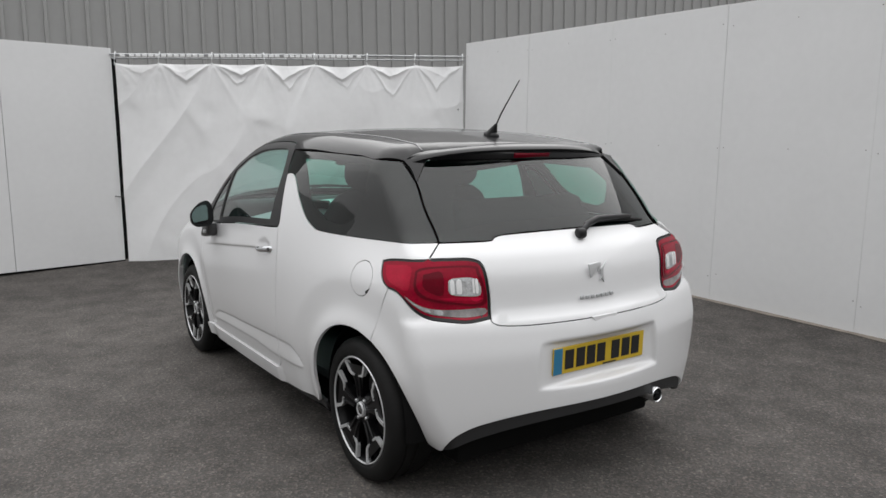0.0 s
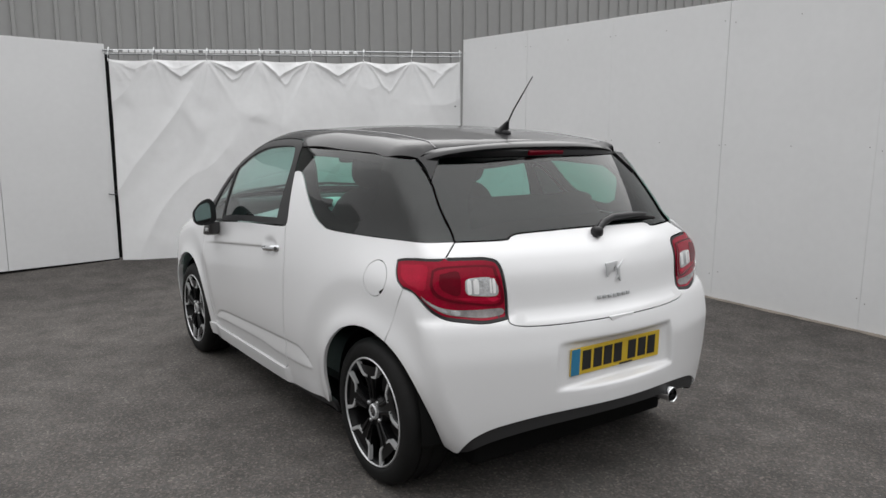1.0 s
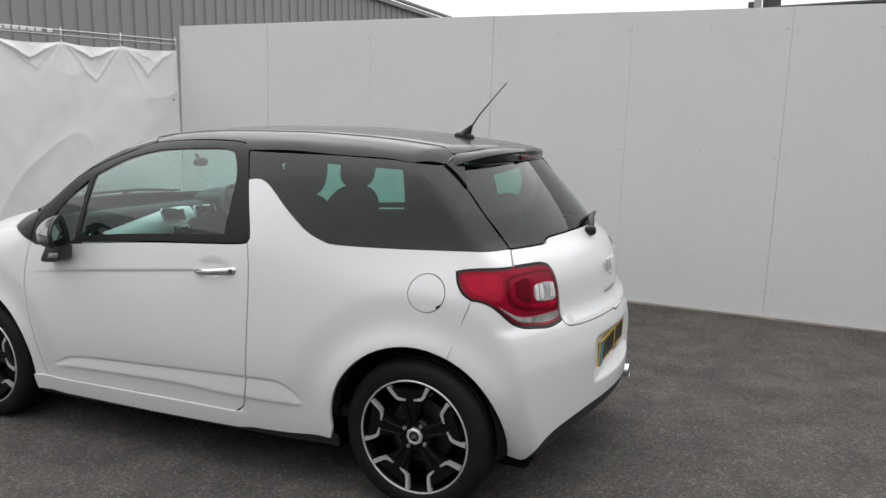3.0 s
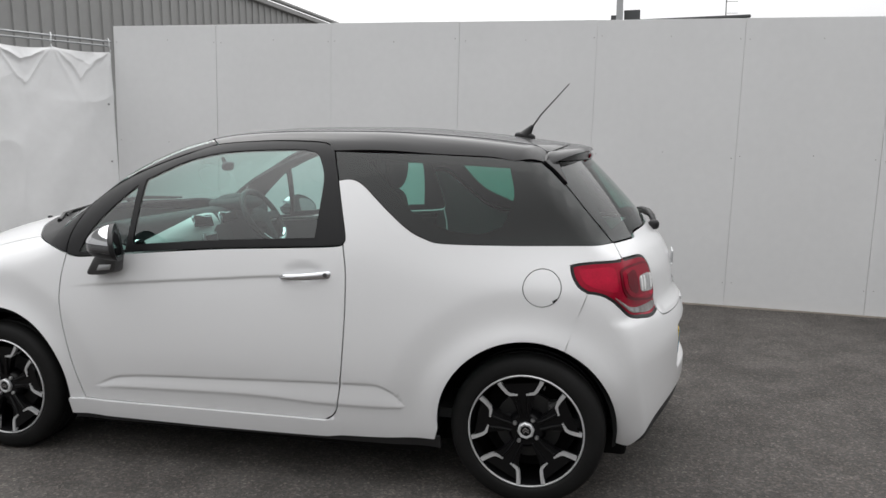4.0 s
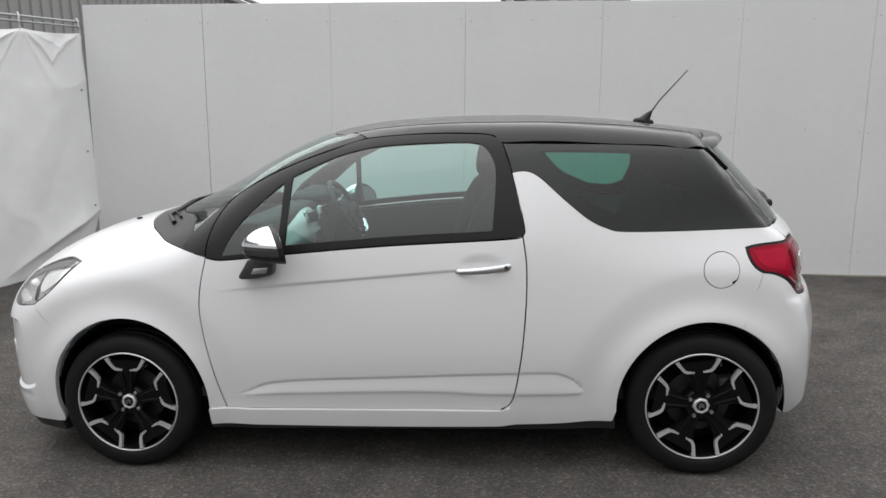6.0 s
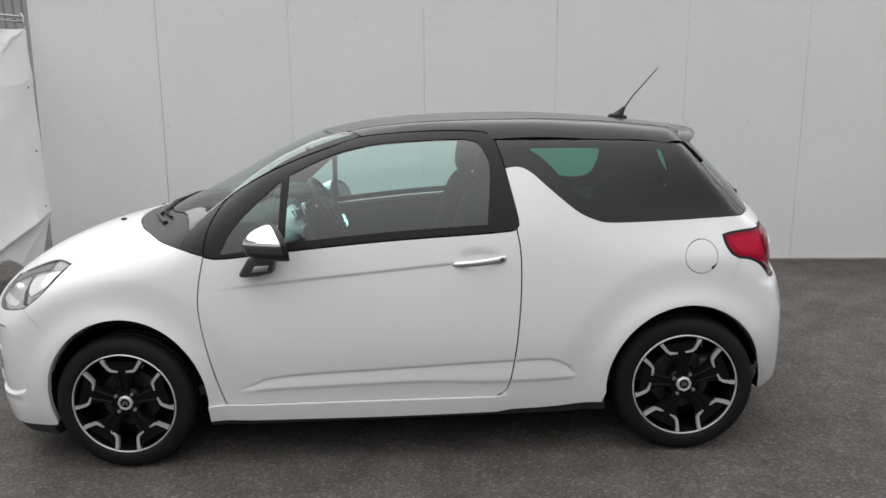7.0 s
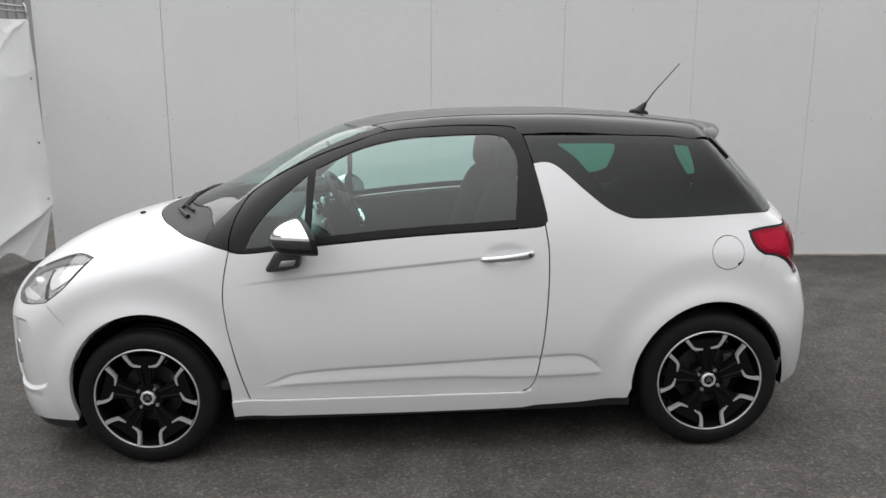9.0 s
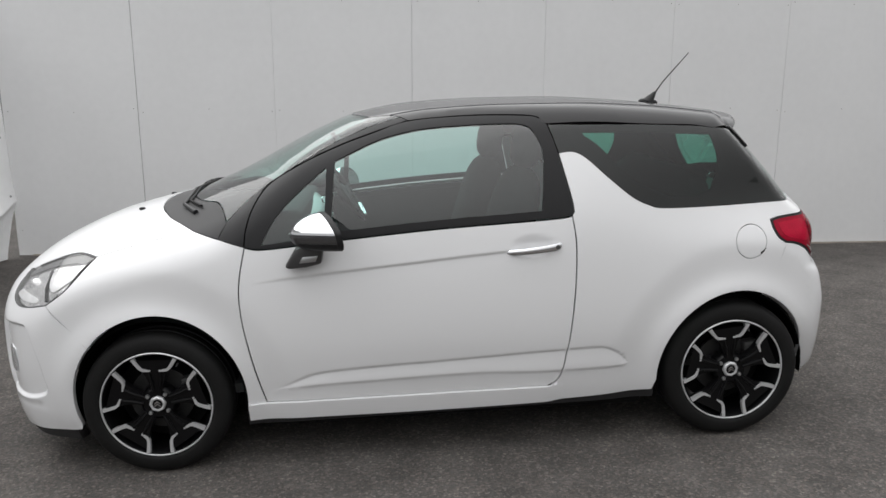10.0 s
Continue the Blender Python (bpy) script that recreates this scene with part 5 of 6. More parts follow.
def handle():
    bm = bmesh.new()
    n, rings = 14, []
    for i in range(n + 1):
        f = i / n
        x = 1.462 + 0.238 * f
        z = 0.894 + 0.020 * f
        y = -0.842 - 0.034 * math.sin(math.pi * min(1, max(0, f))) ** 0.55 - 0.004
        h = 0.0115 + 0.0045 * f
        if i in (0, n):
            h *= 0.55
        rings.append([bm.verts.new((x, y + 0.008 * math.cos(2 * math.pi * k / 10), z + h * math.sin(2 * math.pi * k / 10))) for k in range(10)])
    for a, b in zip(rings, rings[1:]):
        for k in range(10):
            bm.faces.new((a[k], a[(k + 1) % 10], b[(k + 1) % 10], b[k]))
    bm.faces.new(rings[0][::-1])
    bm.faces.new(rings[-1])
    bmesh.ops.recalc_face_normals(bm, faces=bm.faces[:])
    return bm


pair("door_handle", handle(), M_CHROME, "chrome bar door handle")
part("lock", lathe([(0.0, -0.002), (0.007, -0.002), (0.009, 0.0), (0.009, 0.006)], 16), M_CALIPER, car, "dark key lock at the handle's end", smooth=True).location = (1.672, -0.876, 0.9125)


def cut_off(bm, co, no):
    """Keeps what lies behind a plane."""
    bmesh.ops.bisect_plane(bm, geom=bm.verts[:] + bm.edges[:] + bm.faces[:], plane_co=co, plane_no=no, clear_outer=True)
    return bm


def mirror_shell(wide=1.0, high=1.0):
    """The housing: widest at its rear rim, narrowing forwards, drawn up to a blunt peak at its inner side."""
    bm = blob(0.37, 0.155 * wide, 0.142 * high, pose(0.797, -0.932 - 0.05 * (1 - wide), 1.026), power=3.2, u=48, v=36)
    for v in bm.verts:
        x, y, z = v.co
        f = min(1.0, max(0.0, (0.797 - x) / 0.185))
        k = max(0.0, (z - 1.026) / 0.071)
        out = y + 0.872
        if out < 0:
            y = -0.872 + out * (1 - 0.45 * f) * (1 - 0.25 * k ** 1.5)
        low = min(1.0, max(0.0, (-0.90 - y) / 0.11))
        z += 0.008 * k - 0.030 * low * k
        v.co = (0.745 + (x - 0.745) * (1 - 0.42 * k ** 1.3), y, z)
    return bm


FACE, FACE_N = Vector((0.776, -0.932, 1.026)), Vector((0.87, 0.43, 0.17)).normalized()


def slice_of(bm, back, front):
    """A closed slice of the housing across its rear face."""
    cut_off(cut_off(bm, FACE + FACE_N * front, FACE_N), FACE + FACE_N * back, -FACE_N)
    bmesh.ops.holes_fill(bm, edges=[e for e in bm.edges if e.is_boundary])
    bmesh.ops.recalc_face_normals(bm, faces=bm.faces[:])
    return bm


def shell_between(low, top):
    bm = cut_off(mirror_shell(), FACE - FACE_N * 0.021, FACE_N)
    return cut_off(cut_off(bm, (0, 0, low), (0, 0, -1)), (0, 0, top), (0, 0, 1))


pair("mirror_cap", shell_between(1.024, 2), M_CHROME, "chrome mirror cap")
pair("mirror_band", shell_between(0.990, 1.022), M_MOULD, "silver band round the mirror")
pair("mirror_base", shell_between(0, 0.988), M_TRIM, "black underside of the mirror")
pair("mirror_rim", slice_of(mirror_shell(), -0.020, 0.0), M_TRIM, "black rim of the mirror", smooth=False)
pair("mirror_glass", slice_of(mirror_shell(0.68, 0.74), -0.004, 0.002), M_MIRROR, "mirror glass", smooth=False)
foot = slab([(0.575, 0.886), (0.59, 0.876), (0.66, 0.880), (0.722, 0.893), (0.735, 0.968), (0.66, 0.972), (0.620, 0.955)], 0.062, pose(0, -0.862, 0, 0, 0, 0), bevel=0.012)
pair("mirror_arm", foot, M_ARM, "dark grey mirror arm")
pair("mirror_arm_insert", slab([(0.635, 0.900), (0.70, 0.905), (0.71, 0.928), (0.65, 0.925)], 0.006, pose(0, -0.894, 0), bevel=0.002), M_SATIN, "small silver insert in the mirror arm")

# ---- aerial, spoiler, rear wiper ----
part("aerial_base", join(blob(0.10, 0.044, 0.040, pose(2.345, 0, 1.456, 0, 8, 0)), rod([(2.345, 0, 1.458), (2.362, 0, 1.482), (2.382, 0, 1.507)], [0.030, 0.019, 0.007], 12)), M_TRIM, car, "black roof aerial base", smooth=True)
part("aerial", rod([(2.376, 0, 1.496), (2.42, 0, 1.557), (2.55, 0, 1.697)], [0.0042, 0.0034, 0.0024], 8), M_TRIM, car, "thin black roof aerial", smooth=True)


def spoiler():
    """A shelf over the rear window, rooted on the roof's edge, with a hollow underside that runs back to the glass."""
    bm = bmesh.new()
    n, rows = 60, []
    for i in range(n + 1):
        y = -0.572 + 1.144 * i / n
        a = abs(y) / 0.572
        x0 = 0.001 + float(np.interp(abs(y), [0, 0.12, 0.23, 0.33, 0.42, 0.49, 0.54, 0.573], [2.565, 2.563, 2.558, 2.546, 2.526, 2.503, 2.497, 2.500]))
        zr = float(onto([[x0, y, 0]], 2, 1)[0][2])
        end = 2.664 - 0.130 * a ** 2.5 - 0.014 * a ** 12
        z1 = min(1.408 - 0.040 * a ** 3 - 0.015 * a ** 10, zr + 0.004)
        low = min(1.387 - 0.024 * a ** 1.6, z1 - 0.018)
        zg = 1.352
        g = onto([[0, y, zg]], 0, 1)[0]
        prof = [(x0 - 0.012, zr - 0.03), (x0, zr - 0.002), (x0 + 0.006, zr), (x0 + 0.3 * (end - x0), zr + 0.3 * (z1 - zr) + 0.002), (end - 0.028, z1 + 0.001), (end - 0.009, z1 - 0.005), (end, z1 - 0.016),
                (end - 0.004, low + 0.004), (end - 0.012, low - 0.002), (0.5 * (end + float(g[0])), 0.5 * (low + zg) + 0.006), (float(g[0]) + 0.002, zg), (float(g[0]) - 0.02, zg)]
        rows.append([bm.verts.new((x, y, z)) for x, z in prof])
    for a, b in zip(rows, rows[1:]):
        for k in range(len(a) - 1):
            bm.faces.new((a[k], a[k + 1], b[k + 1], b[k]))
    bm.faces.new(rows[0])
    bm.faces.new(rows[-1][::-1])
    bmesh.ops.recalc_face_normals(bm, faces=bm.faces[:])
    return bm


part("spoiler", spoiler(), M_BLACK, car, "gloss black roof spoiler", smooth=True)
part("brake_light", box(0.014, 0.20, 0.020, pose(2.655, -0.015, 1.366, 0, 28, 0), bevel=0.004), M_RED_DEEP, car, "red high-level brake light", smooth=True)
fin3 = to_skin([(2.500, 1.351), (2.546, 1.31), (2.590, 1.262)], "side", -1)
FIN_UV = outline(tail_uv(fin3), [tail_uv(fin3)[-1], tail_uv([(2.545, -0.50, 1.362)])[0]], [tail_uv([(2.545, -0.50, 1.362)])[0], tail_uv(fin3)[0]])
skin("spoiler_fin", FIN_UV, "tail", M_BLACK, car, lift=0.009, thick=0.016, gap=0, mirror=True, res=0.015, label="black fin beside the rear window")
part("wiper_pivot", blob(0.05, 0.045, 0.045, pose(2.950, 0.0, 1.046)), M_TRIM, car, "black rear wiper pivot", smooth=True)
part("wiper_arm", rod([(2.955, 0.0, 1.05), (2.941, 0.05, 1.082), (2.926, 0.12, 1.098), (2.900, 0.30, 1.096), (2.878, 0.38, 1.09)], [0.012, 0.015, 0.014, 0.010, 0.006], 10), M_TRIM, car, "black rear wiper arm", smooth=True)
part("wiper_blade", rod([(2.926, 0.06, 1.086), (2.903, 0.22, 1.086), (2.869, 0.38, 1.076), (2.832, 0.50, 1.062)], [0.006, 0.009, 0.009, 0.005], 8), M_RUBBER, car, "rear wiper blade", smooth=True)

# ---- number plate, badges, exhaust ----
plate = part("number_plate", box(0.008, 0.52, 0.111, pose(3.058, 0.012, 0.560, 0, 3, 0), bevel=0.003), M_PLATE, car, "yellow rear number plate with dark bars")
part("plate_band", box(0.003, 0.045, 0.107, pose(3.0625, -0.224, 0.560, 0, 3, 0), bevel=0.001), M_BLUE, plate, "blue band on the plate")
for y in (-0.175, -0.113, -0.055, 0.003, 0.087, 0.148, 0.207):
    part("plate_bar", box(0.002, 0.046, 0.079, pose(3.0632, y + 0.012, 0.562, 0, 3, 0)), M_INK, plate)
part("plate_line", box(0.002, 0.075, 0.006, pose(3.0645, 0.062, 0.512, 0, 3, 0)), M_INK, plate)
badge = [slab([(-0.045, 0.030), (-0.034, -0.020), (0.000, 0.018), (-0.002, 0.000), (0.006, -0.004), (0.012, 0.032), (0.004, 0.034)], 0.008, pose(3.036, 0.015, 0.895, 0, 0, 90) @ pose(0, 0, 0, 0, 0, 0), bevel=0.002),
         slab([(0.012, 0.008), (0.040, 0.036), (0.022, 0.006), (0.030, -0.042), (0.018, -0.026), (0.004, -0.034), (0.016, -0.018)], 0.008, pose(3.036, 0.015, 0.895, 0, 0, 90), bevel=0.002)]
for b in badge:
    b.transform(Matrix.Translation((0, 0.015, 0.895)) @ Matrix.Diagonal((1, 1.22, 1.15, 1)) @ Matrix.Translation((0, -0.015, -0.895)))
part("badge", join(*badge), M_HOOK, car, "chrome angular badge", smooth=True)
for k in range(7):
    part("lettering_bar", box(0.004, 0.020, 0.015, pose(3.046 - 0.002 * abs(k - 3), -0.076 + 0.028 * k, 0.797, 0, -8, 0), bevel=0.003), M_SATIN, car)
part("tailgate_grip", slab([(-0.075, 0.0), (0.075, 0.0), (0.055, -0.022), (-0.055, -0.022)], 0.012, pose(3.076, 0.015, 0.724, 0, 0, 90), bevel=0.003), M_WHITE, car, "white tailgate grip")
part("exhaust_pipe", lathe([(0.024, -0.10), (0.031, -0.10), (0.033, 0.015), (0.031, 0.018), (0.028, 0.015), (0.026, -0.06), (0.0, -0.06)], 32), M_CHROME, car, "chrome exhaust tip", smooth=True).matrix_world = pose(3.07, 0.345, 0.318, 0, 0, -90)
part("silencer", join(rod([(3.03, 0.335, 0.318), (2.9, 0.335, 0.31), (2.75, 0.25, 0.30)], 0.027, 14), box(0.20, 0.46, 0.09, pose(2.80, 0.05, 0.335), bevel=0.03)), M_CALIPER, car, "dark exhaust silencer", smooth=True)

# ---- front wipers, jets, nose details ----


def along_screen(points, up):
    q = onto([(x, y, 0) for x, y in points], 2, 1)
    return [(float(a), float(b), float(c) + u) for (a, b, c), u in zip(q, up)]


for run, ups in (([(0.175, -0.56), (0.10, -0.44), (0.085, -0.15), (0.10, 0.12)], (0.003, 0.012, 0.008, 0.004)), ([(0.08, 0.08), (0.09, 0.17), (0.16, 0.42)], (0.003, 0.010, 0.006))):
    arm = part("front_wiper_arm", rod(along_screen(run, ups), [0.011, 0.009, 0.007, 0.005][:len(run)], 10), M_TRIM, car, "black front wiper arm", smooth=True)
    part("front_wiper_blade", rod(along_screen([(x + 0.02, y + 0.03) for x, y in run], [0.008, 0.010, 0.007, 0.004][:len(run)]), 0.006, 8), M_RUBBER, arm, "front wiper blade", smooth=True)
for y in (-0.27, 0.27):
    q = onto([[-0.138, y, 0]], 2, 1)[0]
    part("washer_jet", blob(0.028, 0.02, 0.014, pose(-0.138, y, float(q[2]) + 0.004)), M_TRIM, car, "black washer jet", smooth=True)
for sd in (-1, 1):
    lamp_uv = np.array([(sd * u, v) for u, v in ((-0.470, 0.535), (-0.425, 0.54), (-0.415, 0.44), (-0.465, 0.432), (-0.482, 0.48))])
    skin("daylight_lamp", outline([tuple(q) for q in lamp_uv] + [tuple(lamp_uv[0])]), "nose", M_CLEAR, car, lift=-0.011, thick=0.008, gap=0, res=0.02, label="clear daylight lamp in the bumper's hollow")
skin("grille", outline([(-0.29, 0.60), (0.29, 0.60)], [(0.29, 0.60), (0.30, 0.42), (0.25, 0.28)], [(0.25, 0.28), (-0.25, 0.28)], [(-0.25, 0.28), (-0.30, 0.42), (-0.29, 0.60)]), "nose", M_PLASTIC, car, lift=0.003, thick=0.01, label="black grille")
HEAD_CCW = HEAD if area(HEAD) > 0 else HEAD[::-1]
skin("headlamp_rim", HEAD_CCW, "nose", M_CALIPER, car, lift=0.0005, thick=0.03, gap=0.001, holes=(inset(HEAD_CCW, 0.0045),), mirror=True, res=0.02, label="thin dark rim of the headlamp")
BROW = outline([(-0.700, 0.930), (-0.635, 0.932), (-0.51, 0.899), (-0.405, 0.846)], [(-0.405, 0.846), (-0.410, 0.826), (-0.51, 0.872), (-0.625, 0.903), (-0.685, 0.905), (-0.700, 0.930)])
skin("headlamp_brow", BROW, "nose", M_BROW, car, lift=-0.008, thick=0.012, gap=0, mirror=True, res=0.02, label="grey trim along the top of the headlamp")
for nm, pts, mt, up, tx in (("headlamp_window", ((-0.562, 0.864), (-0.605, 0.882), (-0.698, 0.905), (-0.694, 0.862), (-0.656, 0.814), (-0.634, 0.804), (-0.590, 0.838)), M_FACET, -0.010, "upper reflector, white in place of mirrored sky"),
                            ("headlamp_pod", ((-0.634, 0.800), (-0.656, 0.808), (-0.660, 0.788), (-0.640, 0.770)), M_BOWL, -0.011, "bright indicator pod"),
                            ("headlamp_step", ((-0.430, 0.760), (-0.520, 0.752), (-0.585, 0.755), (-0.575, 0.775), (-0.440, 0.785)), M_FACET, -0.012, "bright lower reflector")):
    skin(nm, outline(list(pts) + [pts[0]]), "nose", mt, car, lift=up, thick=0.012, gap=0, mirror=True, res=0.015, label=tx)
for sd in (-1, 1):
    for u, v, r in ((-0.49, 0.815, 0.036),):
        q = to_nose([(sd * u, v)])[0]
        n = gradient(q[None])[0]
        q = q - n * 0.034
        part("headlamp_bulb", blob(0.05, 2 * r, 2 * r, pose(float(q[0]), float(q[1]), float(q[2]), 0, 0, math.degrees(math.atan2(-n[1], -n[0])))), M_BOWL, car, "silver lamp bowl", smooth=True)
    run = to_nose([(sd * -0.630, 0.766), (sd * -0.602, 0.812), (sd * -0.545, 0.868)])
    part("headlamp_divider", rod([tuple(p - gradient(p[None])[0] * 0.012) for p in run], 0.006, 8), M_CALIPER, car, "dark divider inside the headlamp", smooth=True)

# ---- cabin ----
part("cabin_floor", box(2.4, 1.45, 0.04, pose(1.5, 0, 0.33)), M_CABIN, car)
part("dashboard", join(slab([(0.30, 0.55), (0.30, 0.98), (0.40, 1.045), (0.55, 1.085), (0.62, 1.08), (0.645, 1.05), (0.63, 0.86), (0.58, 0.70), (0.53, 0.55)], 1.36, bevel=0.02), blob(0.26, 0.36, 0.08, pose(0.60, 0.36, 1.09))), M_CABIN, car, "black dashboard", smooth=True)


def dash_panel():
    """A pale swept fascia: slim beside the door, swelling towards the middle of the car."""
    bm, rows = bmesh.new(), []
    for i in range(25):
        f = i / 24
        y = -0.685 + 0.72 * f
        x = 0.655 + 0.055 * math.sin(math.pi * 0.5 * f) - 0.02 * max(0.0, f - 0.8) / 0.2
        low, high = 0.925 - 0.03 * f, 0.985 + 0.085 * math.sin(math.pi * 0.5 * f) ** 1.2
        mid, h = (low + high) / 2, (high - low) / 2
        rows.append([bm.verts.new((x + 0.05 * (math.cos(a) - 1) - 0.03 * math.sin(a), y, mid + h * math.sin(a))) for a in (math.pi * (k / 10 - 0.5) for k in range(11))])
    for a, b in zip(rows, rows[1:]):
        for k in range(10):
            bm.faces.new((a[k], b[k], b[k + 1], a[k + 1]))
    bm.faces.new(rows[0])
    bm.faces.new(rows[-1][::-1])
    bmesh.ops.recalc_face_normals(bm, faces=bm.faces[:])
    return bm


part("dash_panel", dash_panel(), M_DASH, car, "pale glossy swept dashboard fascia", smooth=True)
part("air_vent", lathe([(0.030, 0.0), (0.040, -0.004), (0.043, 0.004), (0.040, 0.012)], 28), M_CHROME, car, "round dash air vent with a bright surround", smooth=True).matrix_world = pose(0.662, -0.635, 0.960, 0, 0, 80)
part("vent_slats", lathe([(0.0, 0.002), (0.031, 0.002)], 20), M_DARK, car).matrix_world = pose(0.664, -0.635, 0.960, 0, 0, 80)
for y, tilt in ((-0.175, -10), (0.075, 0)):
    part("air_vent", box(0.020, 0.170, 0.064, pose(0.694, y + 0.02, 1.036, 0, -14, 0) @ pose(0, 0, 0, tilt * 0.4), bevel=0.009), M_CHROME, car, "dash air vent with a bright surround", smooth=True)
    part("vent_slats", box(0.014, 0.142, 0.042, pose(0.701, y + 0.02, 1.037, 0, -14, 0) @ pose(0, 0, 0, tilt * 0.4), bevel=0.004), M_DARK, car)
part("switch_panel", box(0.02, 0.13, 0.06, pose(0.716, -0.13, 0.944, 0, -6, 0), bevel=0.008), M_SATIN, car, "silver switch panel", smooth=True)
part("switch_face", box(0.012, 0.105, 0.038, pose(0.723, -0.13, 0.944, 0, -6, 0), bevel=0.004), M_CABIN, car)
part("centre_console", join(box(0.22, 0.26, 0.42, pose(0.64, 0, 0.78, 0, -14, 0), bevel=0.03), box(0.9, 0.22, 0.25, pose(1.15, 0, 0.46), bevel=0.04)), M_CABIN, car, "black centre console", smooth=True)


def steering():
    bm = bmesh.new()
    n, m = 48, 10
    rings = []
    for i in range(n):
        a = 2 * math.pi * i / n
        rings.append([bm.verts.new(((0.172 + 0.016 * math.cos(b)) * math.cos(a), (0.172 + 0.016 * math.cos(b)) * math.sin(a), 0.016 * math.sin(b))) for b in (2 * math.pi * k / m for k in range(m))])
    for i in range(n):
        for k in range(m):
            bm.faces.new((rings[i][k], rings[(i + 1) % n][k], rings[(i + 1) % n][(k + 1) % m], rings[i][(k + 1) % m]))
    return bm


STEER = Matrix.Translation((0.770, 0.36, 1.01)) @ pose(0, 0, 0, 0, 58, 0)
rim_w = steering()
rim_w.transform(STEER)
wheel_s = part("steering_wheel", rim_w, M_TRIM, car, "black steering wheel with bright trim", smooth=True)
hub = join(blob(0.13, 0.15, 0.06, STEER @ pose(0, 0, -0.015)), box(0.05, 0.32, 0.02, STEER @ pose(0, 0, 0), bevel=0.006), box(0.16, 0.06, 0.02, STEER @ pose(0.08, 0, 0), bevel=0.006))
part("wheel_hub", hub, M_CABIN, wheel_s, smooth=True)
trim_w = steering()
bmesh.ops.delete(trim_w, geom=[v for v in trim_w.verts if v.co.x < 0.09], context="VERTS")
trim_w.transform(STEER @ Matrix.Diagonal((1.0, 1.0, 1.08, 1)) @ Matrix.Translation((0, 0, 0.004)))
part("wheel_trim", trim_w, M_CHROME, wheel_s, "bright trim on the wheel's lower rim", smooth=True)
part("instrument_hood", blob(0.15, 0.28, 0.10, pose(0.59, 0.36, 1.095)), M_CABIN, car, smooth=True)
part("cabin_mirror", join(blob(0.03, 0.11, 0.048, pose(0.765, 0.0, 1.315, 0, 10, 0)), rod([(0.755, 0, 1.32), (0.735, 0, 1.36)], 0.01)), M_TRIM, car, "rear-view mirror", smooth=True)


def seat(y, dx):
    s = part("front_seat", join(blob(0.52, 0.50, 0.20, pose(1.28 + dx, y, 0.58, 0, -8, 0), power=3.2), blob(0.20, 0.50, 0.68, pose(1.56 + dx, y, 0.86, 0, 17, 0), power=3.0)), M_CLOTH, car, "dark cloth front seat", smooth=True)
    part("headrest", blob(0.13, 0.27, 0.21, pose(1.665 + dx, y, 1.28, 0, 10, 0), power=2.8), M_CLOTH, s, "dark cloth headrest", smooth=True)
    for dy in (-0.06, 0.06):
        part("headrest_post", rod([(1.63 + dx, y + dy, 1.08), (1.66 + dx, y + dy, 1.25)], 0.006), M_CHROME, s, "chrome headrest post")
    return s


seat(-0.29, -0.01)
seat(0.34, -0.09)
bench = part("rear_seat", join(blob(0.50, 1.22, 0.22, pose(2.06, 0, 0.60), power=4), blob(0.16, 1.24, 0.62, pose(2.34, 0, 0.86, 0, 16, 0), power=4)), M_CLOTH, car, "dark cloth rear seat", smooth=True)
for y in (-0.36, 0.36):
    part("headrest", blob(0.09, 0.26, 0.10, pose(2.43, y, 1.12, 0, 10, 0), power=3), M_CLOTH, bench, smooth=True)
part("parcel_shelf", box(0.40, 0.98, 0.025, pose(2.60, 0, 1.01, 0, -2, 0), bevel=0.01), M_CABIN, car, "dark parcel shelf")
DOOR_CARD = outline([(0.46, 0.93), (1.183, 0.985), (1.70, 1.01)], [(1.70, 1.01), (1.70, 0.45)], [(1.70, 0.45), (0.46, 0.40)], [(0.46, 0.40), (0.46, 0.93)])
skin("door_card", DOOR_CARD, "side", M_CABIN, car, lift=-0.05, thick=0, mirror=True, label="dark inner door panel")
CARD_TOP = outline([(0.48, 0.935), (1.183, 0.99), (1.70, 1.018)], [(1.70, 1.018), (1.70, 0.985)], [(1.70, 0.985), (1.183, 0.955), (0.48, 0.905)], [(0.48, 0.905), (0.48, 0.935)])
skin("door_ledge", CARD_TOP, "side", M_CABIN, car, lift=-0.022, thick=0.03, mirror=True)
APERTURE = outline([(1.80, 1.366), (2.05, 1.358), (2.38, 1.338)], [(2.38, 1.338), (2.40, 1.22), (2.36, 1.11)], [(2.36, 1.11), (2.28, 1.085), (2.16, 1.095)], [(2.16, 1.095), (2.0, 1.175), (1.88, 1.305), (1.80, 1.366)])
skin("pillar_trim", outline(QUARTER_TOP, TAIL_SHUT, FIN[::-1], [(1.70, 1.282), (1.664, 1.40)]), "side", M_FRIT, car, holes=(inset(APERTURE if area(APERTURE) > 0 else APERTURE[::-1], -0.018),), lift=-0.011, thick=0.01, gap=-0.016, res=0.02, mirror=True, label="dark inner pillar trim")
hole = outline([(-0.58, 1.085), (-0.40, 1.11), (0.0, 1.12), (0.40, 1.11), (0.58, 1.085)], [(0.58, 1.085), (0.60, 1.20), (0.56, 1.315)], [(0.56, 1.315), (0.0, 1.345), (-0.56, 1.315)], [(-0.56, 1.315), (-0.60, 1.20), (-0.58, 1.085)])
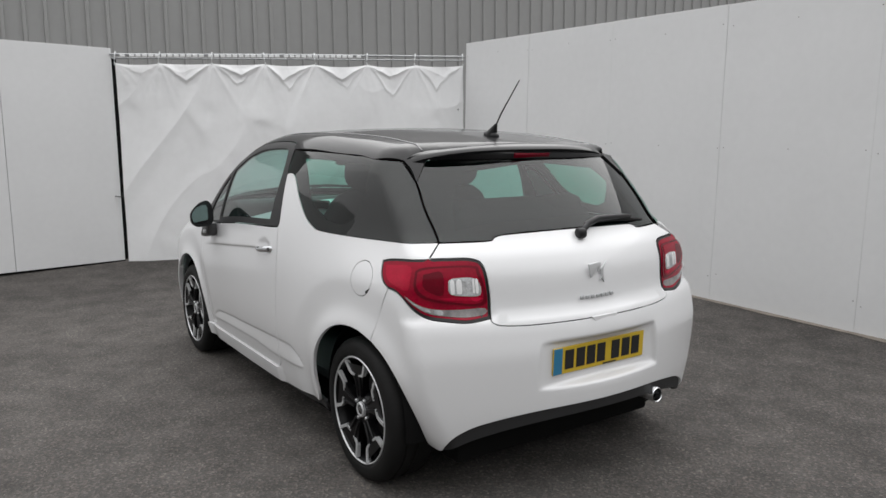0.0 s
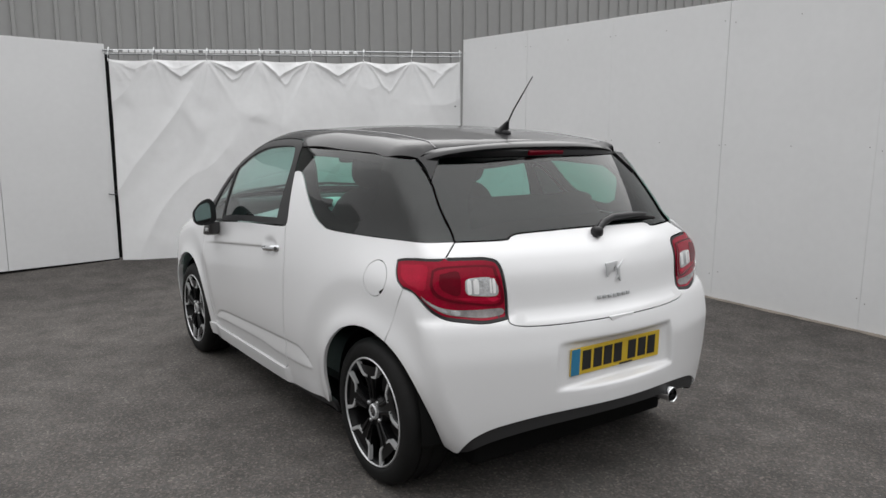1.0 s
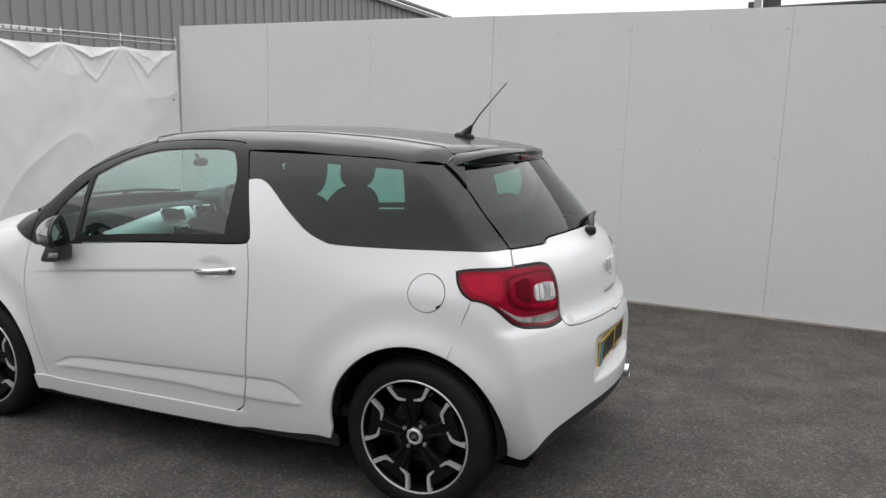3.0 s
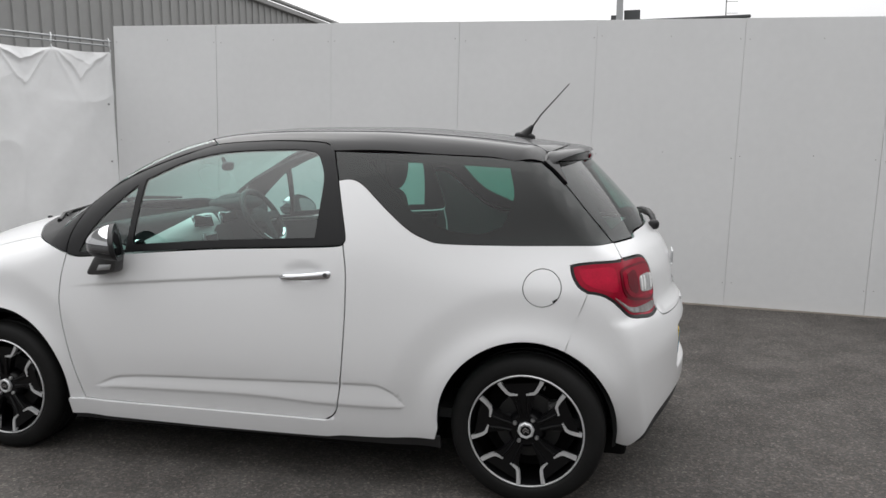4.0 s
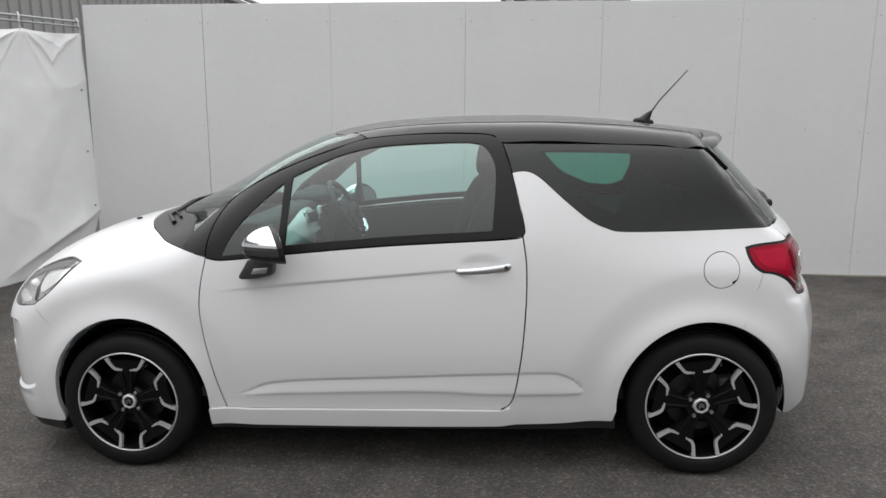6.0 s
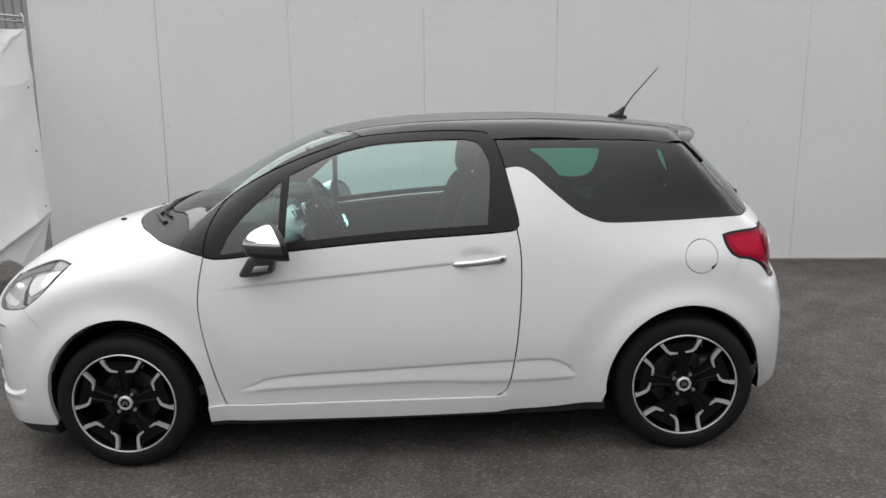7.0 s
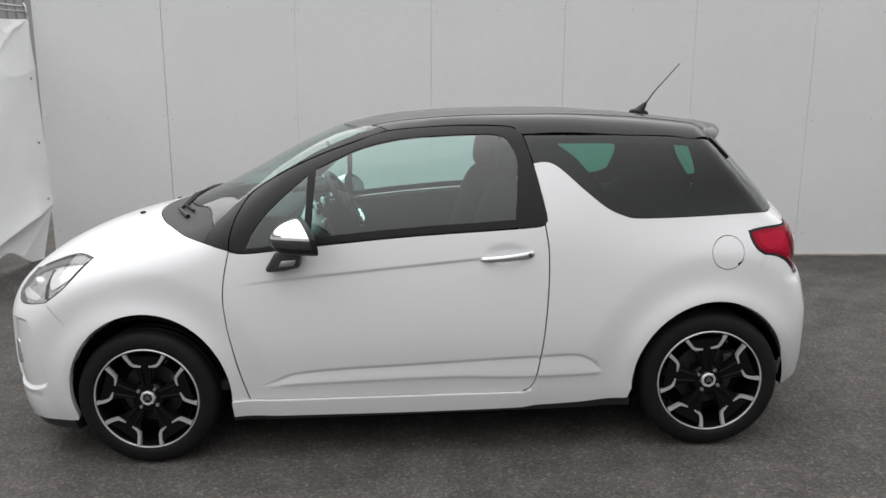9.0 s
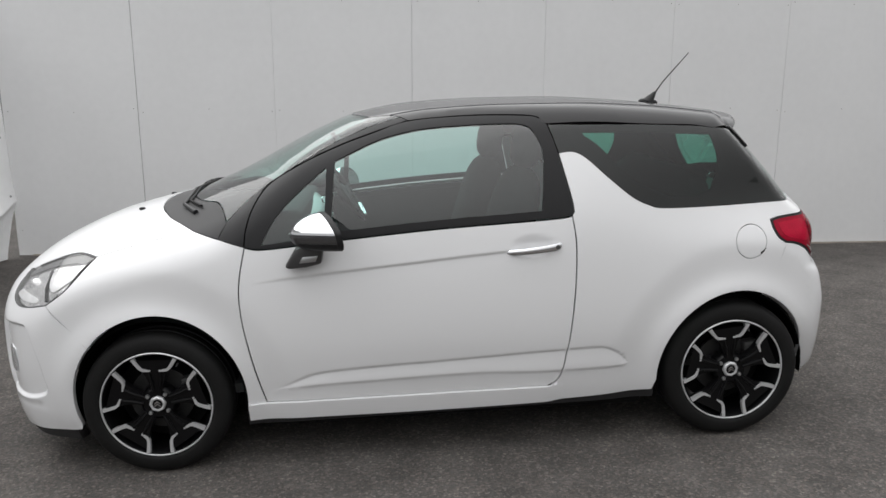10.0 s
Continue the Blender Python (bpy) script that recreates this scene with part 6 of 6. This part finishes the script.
skin("tailgate_trim", outline([SHUT[-1]] + tail_uv(TG_TOP)[1:] + flip_u(tail_uv(TG_TOP))[::-1][1:-1] + [(-SHUT[-1][0], SHUT[-1][1])], flip_u(SHUT)[::-1], flip_u(GLASS_TOP) + GLASS_TOP[::-1][1:], SHUT), "tail", M_FRIT, car, holes=(hole,), lift=-0.011, thick=0.01, gap=0.001, res=0.02, label="dark inner tailgate trim")
skin("roof_lining", outline([(1.0, -0.56), (2.45, -0.53)], [(2.45, -0.53), (2.45, 0.53)], [(2.45, 0.53), (1.0, 0.56)], [(1.0, 0.56), (1.0, -0.56)]), "top", M_HEADLINE, car, lift=-0.035, thick=0, res=0.06, label="grey roof lining")


# ---- parts gathered under the door, tailgate, lamp, mirror or screen that they move with ----
def side_of(o):
    y = o.location.y + sum(v.co.y for v in o.data.vertices) / len(o.data.vertices)
    return 0 if abs(y) < 0.25 else (-1 if y < 0 else 1)


def adopt(owner, kinds):
    for o in [c for c in car.children if c.type == "MESH"]:
        if o.name.split(".")[0] in kinds and owner is not o and (side_of(owner) == 0 or side_of(o) == side_of(owner)):
            o.parent = owner


for piece in [c for c in car.children if c.type == "MESH"]:
    kind = piece.name.split(".")[0]
    adopt(piece, {"door": ("door_frame", "quarter_light", "door_window", "door_handle", "lock", "door_card", "door_ledge"),
                  "tailgate": ("rear_window", "wiper_pivot", "wiper_arm", "wiper_blade", "badge", "lettering_bar", "tailgate_grip", "tailgate_trim"),
                  "tail_lamp": ("lens", "lower_lens", "inner_lens", "clear_lens", "red_ring", "lens_rib", "facet", "side_lens", "strip_window", "lamp_bowl", "lower_guide", "reflector"),
                  "mirror_base": ("mirror_cap", "mirror_band", "mirror_rim", "mirror_glass", "mirror_arm", "mirror_arm_insert"),
                  "headlamp": ("headlamp_bowl", "headlamp_bulb", "headlamp_rim", "headlamp_divider", "headlamp_brow", "headlamp_window", "headlamp_pod", "headlamp_step"),
                  "dashboard": ("dash_panel", "air_vent", "vent_slats", "instrument_hood", "switch_panel", "switch_face"),
                  "spoiler": ("brake_light", "spoiler_fin"),
                  "rear_quarter": ("fuel_flap", "flap_catch", "quarter_window", "pillar_trim")}.get(kind, ()))


# gather the car's parts at its base
for o in list(bpy.data.objects):
    if o.parent is car and o.matrix_parent_inverse == Matrix.Identity(4):
        o.matrix_parent_inverse = CAR_INV
